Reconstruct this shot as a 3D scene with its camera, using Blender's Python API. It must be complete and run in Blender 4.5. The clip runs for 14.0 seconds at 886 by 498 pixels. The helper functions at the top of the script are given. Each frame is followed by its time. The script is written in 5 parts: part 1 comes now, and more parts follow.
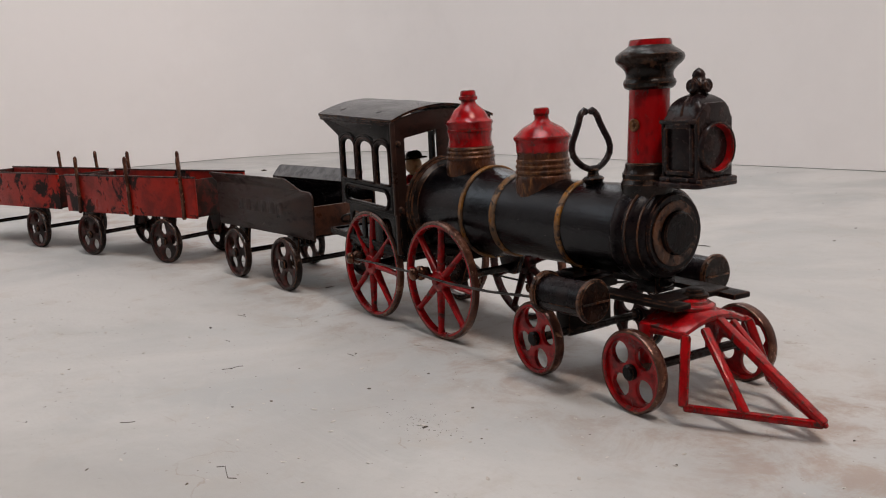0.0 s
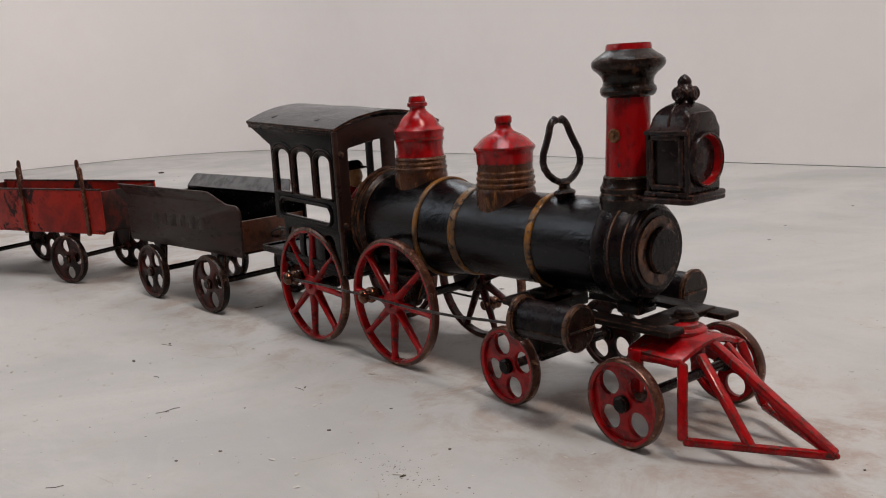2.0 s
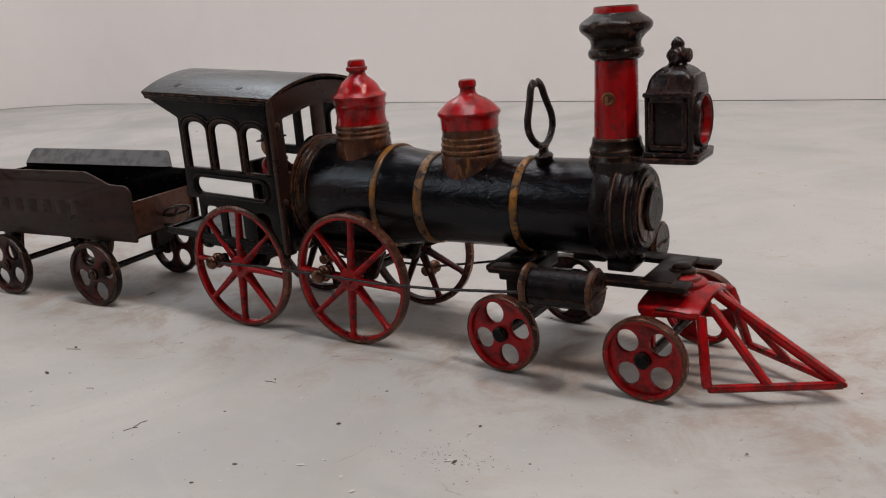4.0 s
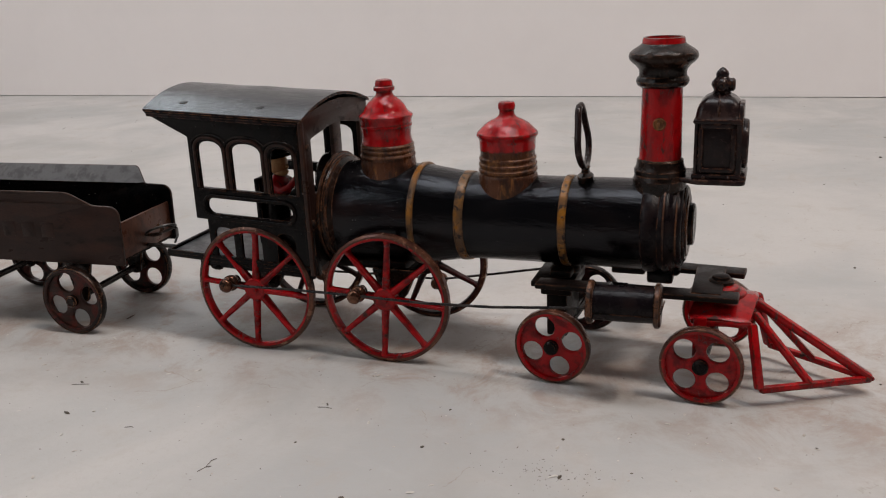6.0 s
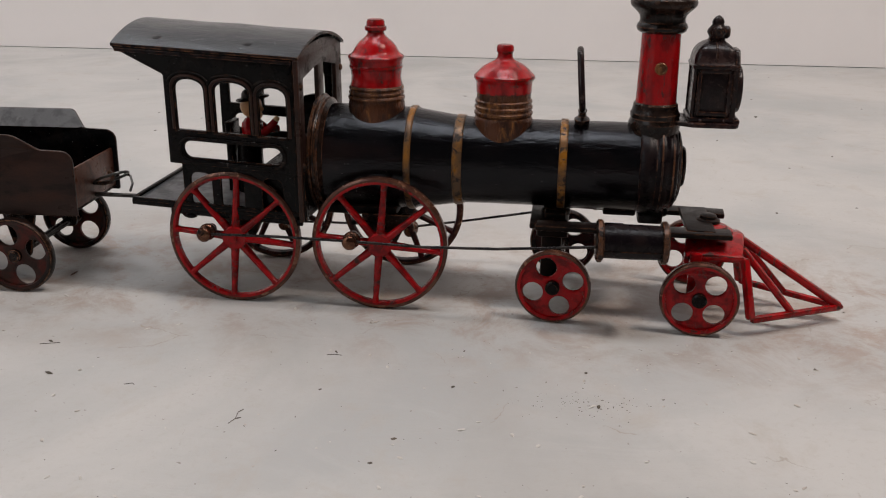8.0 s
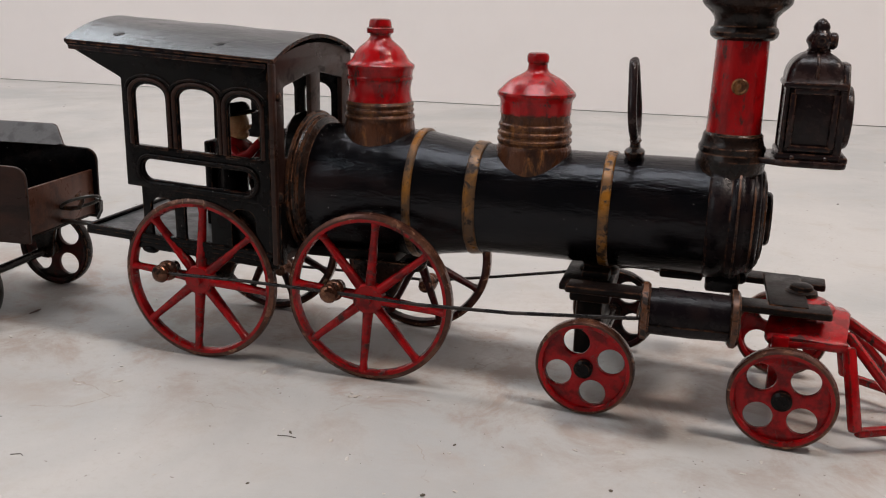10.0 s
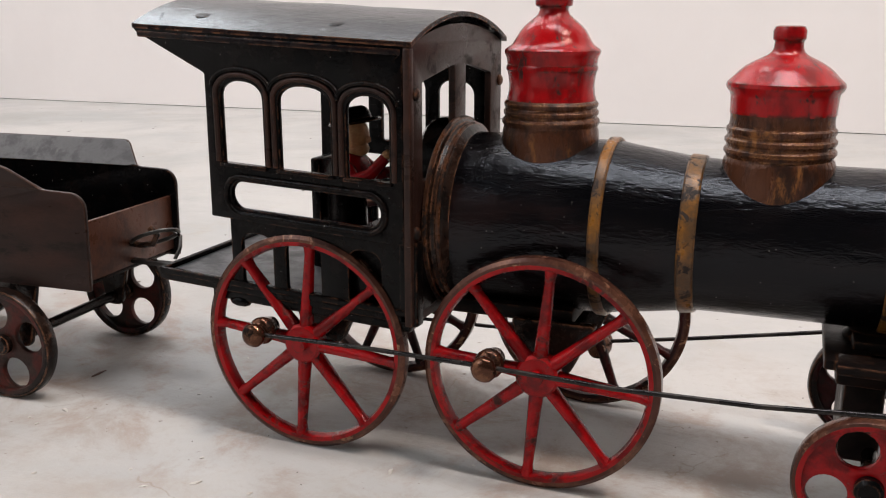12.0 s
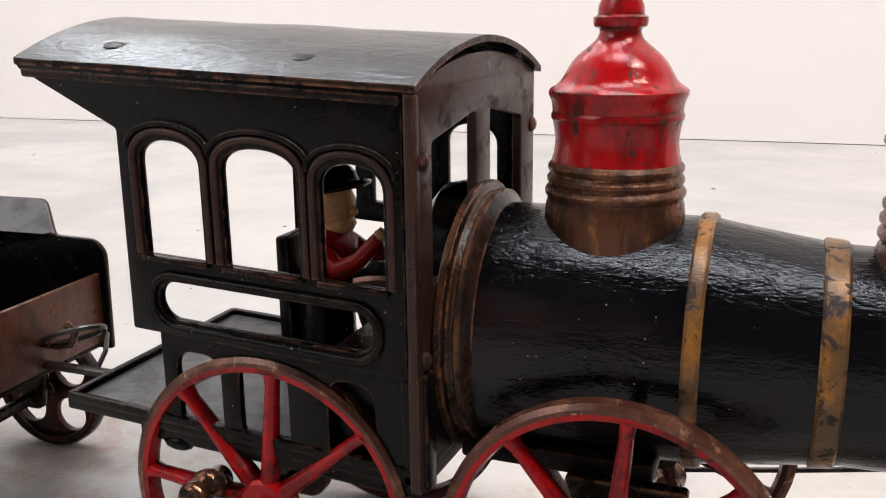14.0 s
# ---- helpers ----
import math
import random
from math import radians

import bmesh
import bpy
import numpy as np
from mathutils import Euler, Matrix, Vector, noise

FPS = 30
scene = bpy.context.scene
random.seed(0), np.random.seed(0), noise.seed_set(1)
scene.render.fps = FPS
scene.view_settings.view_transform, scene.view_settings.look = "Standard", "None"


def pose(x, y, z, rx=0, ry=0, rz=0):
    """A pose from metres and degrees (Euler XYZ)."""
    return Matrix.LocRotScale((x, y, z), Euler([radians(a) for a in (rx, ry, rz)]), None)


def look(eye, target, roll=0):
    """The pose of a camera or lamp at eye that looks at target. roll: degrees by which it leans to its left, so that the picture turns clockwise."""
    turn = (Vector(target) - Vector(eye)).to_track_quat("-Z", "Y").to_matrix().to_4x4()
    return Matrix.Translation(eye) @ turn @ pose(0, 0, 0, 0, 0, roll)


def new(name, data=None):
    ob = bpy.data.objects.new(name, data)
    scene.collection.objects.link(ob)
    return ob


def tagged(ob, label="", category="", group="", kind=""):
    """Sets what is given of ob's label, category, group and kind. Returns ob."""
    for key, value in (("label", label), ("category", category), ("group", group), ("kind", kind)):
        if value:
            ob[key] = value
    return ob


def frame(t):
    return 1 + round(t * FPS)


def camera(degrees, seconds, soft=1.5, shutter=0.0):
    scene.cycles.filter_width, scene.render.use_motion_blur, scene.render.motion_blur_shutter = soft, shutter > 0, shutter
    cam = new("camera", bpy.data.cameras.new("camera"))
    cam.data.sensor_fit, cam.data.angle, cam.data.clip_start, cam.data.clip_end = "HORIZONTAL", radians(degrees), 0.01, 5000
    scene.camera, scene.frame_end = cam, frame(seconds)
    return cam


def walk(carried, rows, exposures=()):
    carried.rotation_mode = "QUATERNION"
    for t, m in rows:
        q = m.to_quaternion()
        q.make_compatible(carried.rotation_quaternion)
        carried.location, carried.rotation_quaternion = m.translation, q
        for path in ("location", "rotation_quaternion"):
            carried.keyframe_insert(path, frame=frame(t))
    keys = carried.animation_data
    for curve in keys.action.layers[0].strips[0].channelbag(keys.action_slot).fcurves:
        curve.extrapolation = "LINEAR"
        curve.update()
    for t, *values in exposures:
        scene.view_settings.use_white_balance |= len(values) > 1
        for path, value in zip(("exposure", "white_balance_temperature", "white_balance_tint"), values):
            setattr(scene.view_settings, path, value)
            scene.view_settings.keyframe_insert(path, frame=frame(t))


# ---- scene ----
cam = camera(52.38, 14.0, soft=1.1)
PATH = [
    (0, (0.4322, -0.3187, 0.1445), (-0.3811, 0.2364, -0.0301), -2.99),
    (0.5, (0.4323, -0.3173, 0.1425), (-0.3769, 0.2432, -0.0339), -3.06),
    (1, (0.4163, -0.3132, 0.1439), (-0.3847, 0.2572, -0.0381), -2.94),
    (1.5, (0.3971, -0.3085, 0.1469), (-0.3763, 0.2989, -0.0347), -3.11),
    (2, (0.3803, -0.3192, 0.1532), (-0.36, 0.3259, -0.0357), -3.41),
    (2.5, (0.3577, -0.3364, 0.1568), (-0.3227, 0.3644, -0.0575), -3.68),
    (3, (0.3335, -0.3541, 0.1606), (-0.3002, 0.3849, -0.0681), -4.16),
    (3.2, (0.3246, -0.3593, 0.1615), (-0.2905, 0.3919, -0.078), -4.38),
    (5.3, (0.2141, -0.413, 0.1923), (-0.169, 0.4616, -0.1048), -3.62),
    (5.5, (0.2032, -0.4196, 0.1931), (-0.1714, 0.459, -0.1032), -3.57),
    (6, (0.188, -0.4291, 0.1989), (-0.1443, 0.4641, -0.1041), -2.72),
    (6.5, (0.1722, -0.4378, 0.1974), (-0.0883, 0.4735, -0.1217), -1.43),
    (7, (0.141, -0.4431, 0.2041), (-0.0506, 0.4801, -0.1291), -0.41),
    (7.5, (0.1098, -0.4515, 0.194), (-0.0235, 0.4793, -0.1466), 0.24),
    (7.7, (0.0984, -0.4567, 0.1919), (-0.0273, 0.4741, -0.1514), 0.40),
    (9.8, (0.1263, -0.36, 0.1549), (-0.1283, 0.5668, -0.121), 1.38),
    (10, (0.1303, -0.3529, 0.1544), (-0.1357, 0.5709, -0.1209), 1.28),
    (10.5, (0.125, -0.3348, 0.1492), (-0.1911, 0.5734, -0.1253), 0.73),
    (11, (0.1167, -0.307, 0.1448), (-0.2253, 0.5949, -0.1188), 0.27),
    (11.5, (0.092, -0.2871, 0.1429), (-0.2683, 0.6066, -0.1243), -0.14),
    (12, (0.0706, -0.2659, 0.1349), (-0.2859, 0.634, -0.1162), 0.02),
    (12.5, (0.0613, -0.2436, 0.1338), (-0.2913, 0.6585, -0.1152), -0.00),
    (13, (0.0498, -0.223, 0.1369), (-0.3029, 0.6797, -0.1096), -0.23),
    (13.5, (0.0432, -0.2007, 0.1337), (-0.3083, 0.7029, -0.111), -0.40),
    (14, (0.0338, -0.1876, 0.1393), (-0.3158, 0.7163, -0.1073), -0.72),
]
EXPOSURES = [(0.0, -0.10), (3.0, -0.12), (7.5, -0.10), (10.0, 0.15), (11.0, 0.26), (12.5, 0.60), (14.0, 0.77)]
walk(cam, [(t, look(eye, target, roll)) for t, eye, target, roll in PATH], EXPOSURES)

# ---- light ----
world = bpy.data.worlds.new("studio")
scene.world = world
world.use_nodes = True
world.node_tree.nodes["Background"].inputs[0].default_value = (0.85, 0.9, 1.0, 1)
world.node_tree.nodes["Background"].inputs[1].default_value = 0.05


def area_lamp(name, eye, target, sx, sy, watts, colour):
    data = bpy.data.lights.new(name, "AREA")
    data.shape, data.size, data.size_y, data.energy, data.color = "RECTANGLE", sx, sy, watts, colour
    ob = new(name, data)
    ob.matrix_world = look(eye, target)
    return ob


area_lamp("key_light", (-0.95, 0.75, 2.25), (0.0, 0.0, 0.0), 0.32, 0.32, 5.0, (0.97, 0.975, 1.0))
area_lamp("warm_light", (1.45, -0.30, 2.55), (0.1, 0.2, 0.0), 0.36, 0.36, 32.5, (1.0, 0.855, 0.76))
area_lamp("ceiling_light", (0.10, -0.16, 2.92), (0.10, -0.16, 0.0), 1.6, 0.55, 36.0, (0.94, 0.96, 1.0))
# added cool fill from the near left, out of view; the room has no window
area_lamp("cool_fill", (-1.50, -1.50, 1.6), (-0.1, 0.0, 0.05), 0.9, 0.9, 9.0, (0.84, 0.94, 1.0))
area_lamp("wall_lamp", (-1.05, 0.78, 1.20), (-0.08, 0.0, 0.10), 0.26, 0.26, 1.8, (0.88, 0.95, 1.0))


# ---- materials ----
def material(name, base, second, chip=None, rough=0.45, metal=0.0, scale=120.0, mix=(0.45, 0.62), chips=(0.62, 0.68),
             chip_scale=70.0, wear=None, wear_at=(0.52, 0.6), bump=0.25, fine=900.0, chip_rough=0.7, coat=0.0, stretch=(1, 1, 1), speckle=0.35, spec=0.4, edge=0.0011, ragged=(0.40, 0.60), grit=0.35, dust=0.0, tint=None):
    """Painted or bare metal: two tones in broad patches, chips of another colour, worn edges, fine relief."""
    m = bpy.data.materials.new(name)
    m.use_nodes = True
    nt = m.node_tree
    b = nt.nodes["Principled BSDF"]

    def node(kind, **values):
        n = nt.nodes.new(kind)
        for k, v in values.items():
            n.inputs[k].default_value = v
        return n

    def link(a, i, c, j):
        nt.links.new(a.outputs[i], c.inputs[j])

    def ramp(src, out, lo, hi):
        r = node("ShaderNodeMapRange")
        r.interpolation_type = "SMOOTHSTEP"
        r.inputs["From Min"].default_value, r.inputs["From Max"].default_value = lo, hi
        link(src, out, r, "Value")
        return r

    def blend(f, a, c):
        n = nt.nodes.new("ShaderNodeMix")
        n.data_type = "RGBA"
        link(f, 0, n, 0)
        for k, v in ((6, a), (7, c)):
            if isinstance(v, tuple):
                n.inputs[k].default_value = (*v, 1)
            else:
                nt.links.new(v, n.inputs[k])
        return n.outputs[2]

    tc, info = node("ShaderNodeTexCoord"), node("ShaderNodeObjectInfo")
    shift = node("ShaderNodeVectorMath")
    shift.operation = "SCALE"
    shift.inputs[0].default_value = (3.1, 1.7, 2.3)
    link(info, "Random", shift, "Scale")
    mp = node("ShaderNodeMapping")
    mp.inputs["Scale"].default_value = stretch
    link(tc, "Object", mp, "Vector")
    link(shift, 0, mp, "Location")
    broad = node("ShaderNodeTexNoise", Scale=scale, Detail=6.0, Roughness=0.65)
    link(mp, 0, broad, "Vector")
    colour = blend(ramp(broad, 0, *mix), base, second)
    grain = node("ShaderNodeTexNoise", Scale=fine, Detail=4.0, Roughness=0.7)
    link(mp, 0, grain, "Vector")
    speck = ramp(grain, 0, 0.35, 0.75)
    dark = tuple(c * 0.55 for c in base)
    half = node("ShaderNodeMath")
    half.operation = "MULTIPLY"
    half.inputs[1].default_value = speckle
    link(speck, 0, half, 0)
    colour = blend(half, colour, dark)
    rough_mix = ramp(broad, 0, 0.3, 0.7)
    rough_mix.inputs["To Min"].default_value, rough_mix.inputs["To Max"].default_value = rough * 0.75, min(1, rough * 1.3)
    rough_out = rough_mix.outputs[0]
    if chip:
        patches = node("ShaderNodeTexNoise", Scale=chip_scale, Detail=9.0, Roughness=0.72, Distortion=0.4)
        link(mp, 0, patches, "Vector")
        mask = ramp(patches, 0, *chips)
        colour = blend(mask, colour, chip)
        mixed = nt.nodes.new("ShaderNodeMix")
        link(mask, 0, mixed, 0)
        nt.links.new(rough_out, mixed.inputs[2])
        mixed.inputs[3].default_value = chip_rough
        rough_out = mixed.outputs[0]
    if wear:
        geo = node("ShaderNodeNewGeometry")
        soft_edge = nt.nodes.new("ShaderNodeBevel")
        soft_edge.samples = 6
        soft_edge.inputs["Radius"].default_value = edge
        dot = node("ShaderNodeVectorMath")
        dot.operation = "DOT_PRODUCT"
        link(soft_edge, 0, dot, 0)
        link(geo, "Normal", dot, 1)
        rub = ramp(dot, "Value", *wear_at)
        rub.inputs["To Min"].default_value, rub.inputs["To Max"].default_value = 1.0, 0.0
        some = node("ShaderNodeMath")
        some.operation = "MULTIPLY"
        link(rub, 0, some, 0)
        torn = node("ShaderNodeTexNoise", Scale=260.0, Detail=6.0, Roughness=0.7)
        link(tc, "Object", torn, "Vector")
        link(ramp(torn, 0, *ragged), 0, some, 1)
        colour = blend(some, colour, wear)
    if dust:
        motes = node("ShaderNodeTexVoronoi", Scale=620.0)
        link(tc, "Object", motes, "Vector")
        dot = ramp(motes, "Distance", 0.05, 0.12)
        dot.inputs["To Min"].default_value, dot.inputs["To Max"].default_value = 1.0, 0.0
        few = node("ShaderNodeMath")
        few.operation = "GREATER_THAN"
        few.inputs[1].default_value = 1.0 - dust
        split = node("ShaderNodeSeparateColor")
        link(motes, "Color", split, 0)
        link(split, 0, few, 0)
        here = node("ShaderNodeMath")
        here.operation = "MULTIPLY"
        link(dot, 0, here, 0)
        link(few, 0, here, 1)
        colour = blend(here, colour, (0.34, 0.32, 0.30))
    if tint:
        b.inputs["Specular Tint"].default_value = (*tint, 1)
    nt.links.new(colour, b.inputs["Base Color"])
    nt.links.new(rough_out, b.inputs["Roughness"])
    b.inputs["Metallic"].default_value = metal
    b.inputs["Specular IOR Level"].default_value = spec
    b.inputs["Coat Weight"].default_value = coat
    b.inputs["Coat Roughness"].default_value = 0.12
    bm_node = node("ShaderNodeBump", Strength=bump, Distance=0.00038)
    both = node("ShaderNodeMath")
    both.operation = "MULTIPLY_ADD"
    both.inputs[1].default_value = grit
    link(grain, 0, both, 0)
    link(broad, 0, both, 2)
    link(both, 0, bm_node, "Height")
    link(bm_node, 0, b, "Normal")
    return m


BLACK = material("black_japanned_iron", (0.0026, 0.0024, 0.0026), (0.0060, 0.0040, 0.0036), (0.05, 0.022, 0.012), rough=0.17, spec=0.11, chips=(0.68, 0.74),
                 wear=(0.11, 0.046, 0.024), wear_at=(0.93, 0.995), bump=0.7, fine=520, grit=0.7, ragged=(0.45, 0.62), edge=0.0009, dust=0.16)
BOILER = material("black_boiler_paint", (0.0015, 0.0014, 0.0020), (0.0036, 0.0026, 0.0029), (0.0100, 0.0042, 0.0038), rough=0.15, spec=0.25, chips=(0.52, 0.68), chip_scale=32, chip_rough=0.24,
                  scale=110, bump=1.2, fine=260, stretch=(0.45, 1.2, 1.2), grit=0.8, dust=0.14, tint=(0.9, 0.92, 1.0))
BROWN = material("worn_brown_black_iron", (0.0075, 0.0048, 0.004), (0.022, 0.0105, 0.0068), (0.10, 0.042, 0.020), rough=0.22, spec=0.20, metal=0.06, chips=(0.57, 0.72),
                 wear=(0.19, 0.082, 0.042), wear_at=(0.94, 0.998), bump=0.55, fine=650, grit=0.7, ragged=(0.40, 0.58), edge=0.0011)
RED = material("red_paint", (0.38, 0.0042, 0.0065), (0.19, 0.0036, 0.0050), (0.040, 0.011, 0.008), rough=0.16, spec=0.40, tint=(1.0, 0.70, 0.70), chips=(0.575, 0.615), chip_scale=135,
               wear=(0.050, 0.015, 0.010), wear_at=(0.975, 0.9992), bump=0.6, fine=420, grit=0.6, ragged=(0.42, 0.54), edge=0.0016, stretch=(1.3, 1.3, 0.6))
WHEEL_RED = material("worn_red_wheel_paint", (0.33, 0.0036, 0.0058), (0.115, 0.0030, 0.0038), (0.030, 0.011, 0.008), rough=0.17, spec=0.34, tint=(1.0, 0.68, 0.68), chips=(0.55, 0.65), chip_scale=110,
                     wear=(0.050, 0.020, 0.012), wear_at=(0.86, 0.985), bump=0.7, grit=0.5, ragged=(0.47, 0.6))
# wheel red with the far side's shade mixed into the colour
SHADED_RED = material("shaded_red_wheel_back", (0.045, 0.0050, 0.0050), (0.015, 0.0045, 0.0042), (0.006, 0.0045, 0.004), rough=0.3, spec=0.2, chips=(0.5, 0.6), chip_scale=90, bump=0.5)
CAR_RED = material("chipped_orange_red_paint", (0.37, 0.017, 0.008), (0.15, 0.010, 0.007), (0.014, 0.006, 0.005), rough=0.34, spec=0.24, chips=(0.52, 0.57), chip_scale=30,
                   scale=34, mix=(0.42, 0.66), bump=0.7)
CAR_DARK = material("rusted_dark_iron", (0.028, 0.010, 0.007), (0.09, 0.012, 0.008), (0.011, 0.0065, 0.0055), rough=0.42, spec=0.25, chips=(0.5, 0.58), chip_scale=45, bump=0.7)
TENDER = material("brown_patina_iron", (0.026, 0.0125, 0.0098), (0.042, 0.0175, 0.012), (0.014, 0.0085, 0.0074), rough=0.34, spec=0.22, metal=0.1, scale=45, chips=(0.52, 0.66),
                  chip_scale=60, wear=(0.09, 0.040, 0.022), wear_at=(0.90, 0.99), bump=0.6, stretch=(0.5, 1, 1.6))
TENDER_MARK = material("brown_patina_lettering", (0.026, 0.0125, 0.0098), (0.042, 0.0175, 0.012), (0.014, 0.0085, 0.0074), rough=0.34, spec=0.22, metal=0.1, scale=45, chips=(0.5, 0.66), chip_scale=80, bump=0.6)
RUST = material("rubbed_rust_brown_iron", (0.115, 0.040, 0.021), (0.058, 0.021, 0.0125), (0.15, 0.06, 0.027), rough=0.34, spec=0.3, metal=0.15, chips=(0.62, 0.72), bump=0.6)
BRONZE = material("bronze_paint", (0.098, 0.034, 0.015), (0.028, 0.0115, 0.0075), (0.27, 0.110, 0.032), rough=0.27, metal=0.3, chips=(0.56, 0.68), chip_scale=90, bump=1.0, spec=0.3,
                  wear=(0.28, 0.125, 0.045), wear_at=(0.95, 0.999), grit=0.9, fine=380, ragged=(0.44, 0.62), stretch=(1.5, 1.5, 0.6))
GOLD = material("worn_gold_paint", (0.30, 0.120, 0.014), (0.085, 0.046, 0.022), (0.016, 0.010, 0.008), rough=0.3, metal=0.1, chips=(0.53, 0.59), chip_scale=190, bump=0.8,
                wear=(0.020, 0.011, 0.008), wear_at=(0.88, 0.99), edge=0.0014, ragged=(0.38, 0.52), scale=70, mix=(0.40, 0.60))
TYRE = material("rubbed_dark_brown_rim", (0.075, 0.027, 0.018), (0.165, 0.068, 0.040), (0.34, 0.18, 0.10), rough=0.22, metal=0.45, chips=(0.58, 0.70), chip_scale=200, bump=0.6)
COPPER = material("worn_copper_edge", (0.13, 0.052, 0.024), (0.035, 0.016, 0.010), (0.010, 0.006, 0.005), rough=0.28, metal=0.3, chips=(0.49, 0.58), chip_scale=160, bump=0.8)
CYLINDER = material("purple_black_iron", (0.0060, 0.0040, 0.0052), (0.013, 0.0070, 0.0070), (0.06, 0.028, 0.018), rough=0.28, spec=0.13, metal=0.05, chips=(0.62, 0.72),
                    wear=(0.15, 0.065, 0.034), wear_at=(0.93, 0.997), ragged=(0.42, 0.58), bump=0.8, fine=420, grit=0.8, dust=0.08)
FRAME = material("brown_black_frame_iron", (0.0050, 0.0036, 0.0034), (0.012, 0.0068, 0.0055), (0.06, 0.028, 0.016), rough=0.36, spec=0.10, chips=(0.62, 0.72), wear=(0.10, 0.044, 0.024), wear_at=(0.93, 0.997), bump=0.7)
LAMP = material("purple_brown_lamp_iron", (0.0120, 0.0068, 0.0074), (0.030, 0.0150, 0.0130), (0.05, 0.024, 0.016), rough=0.24, spec=0.20, chips=(0.62, 0.72), wear=(0.12, 0.052, 0.028), wear_at=(0.94, 0.998), ragged=(0.45, 0.62), bump=0.8, fine=420)
WIRE = material("oiled_steel_wire", (0.030, 0.027, 0.027), (0.06, 0.05, 0.045), None, rough=0.28, metal=0.8, bump=0.1)
STEEL = material("dull_steel_wire", (0.10, 0.094, 0.088), (0.055, 0.05, 0.047), None, rough=0.34, metal=0.85, bump=0.2)
PIN = material("browned_steel_pin", (0.085, 0.036, 0.022), (0.20, 0.095, 0.055), (0.010, 0.007, 0.006), rough=0.14, metal=0.8, bump=0.5, chips=(0.52, 0.62), chip_scale=220, scale=200)
# grey for the dusty footplate, and painted-in light on the tender's flared lip
DUSTY_LIT = material("dusty_and_lit_grey_iron", (0.105, 0.104, 0.108), (0.060, 0.058, 0.060), (0.15, 0.145, 0.145), rough=0.42, spec=0.4, chips=(0.55, 0.7), chip_scale=60, bump=0.5)
FLESH = material("aged_flesh_paint", (0.64, 0.36, 0.17), (0.54, 0.26, 0.11), (0.05, 0.022, 0.012), rough=0.36, chips=(0.655, 0.685), chip_scale=420, scale=300, bump=0.3)
# blue-grey tones paint part of the roof's sheen; only the edges are worn
GREY_ROOF = material("grey_sheen_black_roof", (0.012, 0.0140, 0.0165), (0.024, 0.026, 0.028), (0.046, 0.050, 0.054), rough=0.21, spec=0.42, tint=(0.84, 0.92, 1.0), dust=0.14, chips=(0.60, 0.74), chip_scale=160, scale=60,
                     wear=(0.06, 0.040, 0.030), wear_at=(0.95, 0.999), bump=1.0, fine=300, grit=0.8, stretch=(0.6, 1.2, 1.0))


def plaster(name, base, second, scale, bump, rough=0.75):
    m = material(name, base, second, None, rough=rough, scale=scale, bump=bump, fine=scale * 9, speckle=0.02)
    return m


WALL = plaster("white_studio_wall", (0.90, 0.855, 0.84), (0.88, 0.835, 0.82), 3.0, 0.05)
# added walls and ceiling out of view, dark so the boiler's sides reflect little
DARK_WALL = plaster("dark_grey_wall_paint", (0.10, 0.098, 0.095), (0.085, 0.083, 0.08), 3.0, 0.05)
CEILING = plaster("grey_ceiling_paint", (0.10, 0.098, 0.096), (0.09, 0.088, 0.086), 3.0, 0.05)
GAP = plaster("dark_joint", (0.42, 0.41, 0.40), (0.50, 0.49, 0.48), 30.0, 0.1)
SPECK = material("dark_grit", (0.07, 0.055, 0.04), (0.15, 0.12, 0.09), None, rough=0.8, bump=0.1)
PALE = material("pale_paint_flakes", (0.55, 0.52, 0.48), (0.45, 0.40, 0.35), None, rough=0.8, bump=0.1)


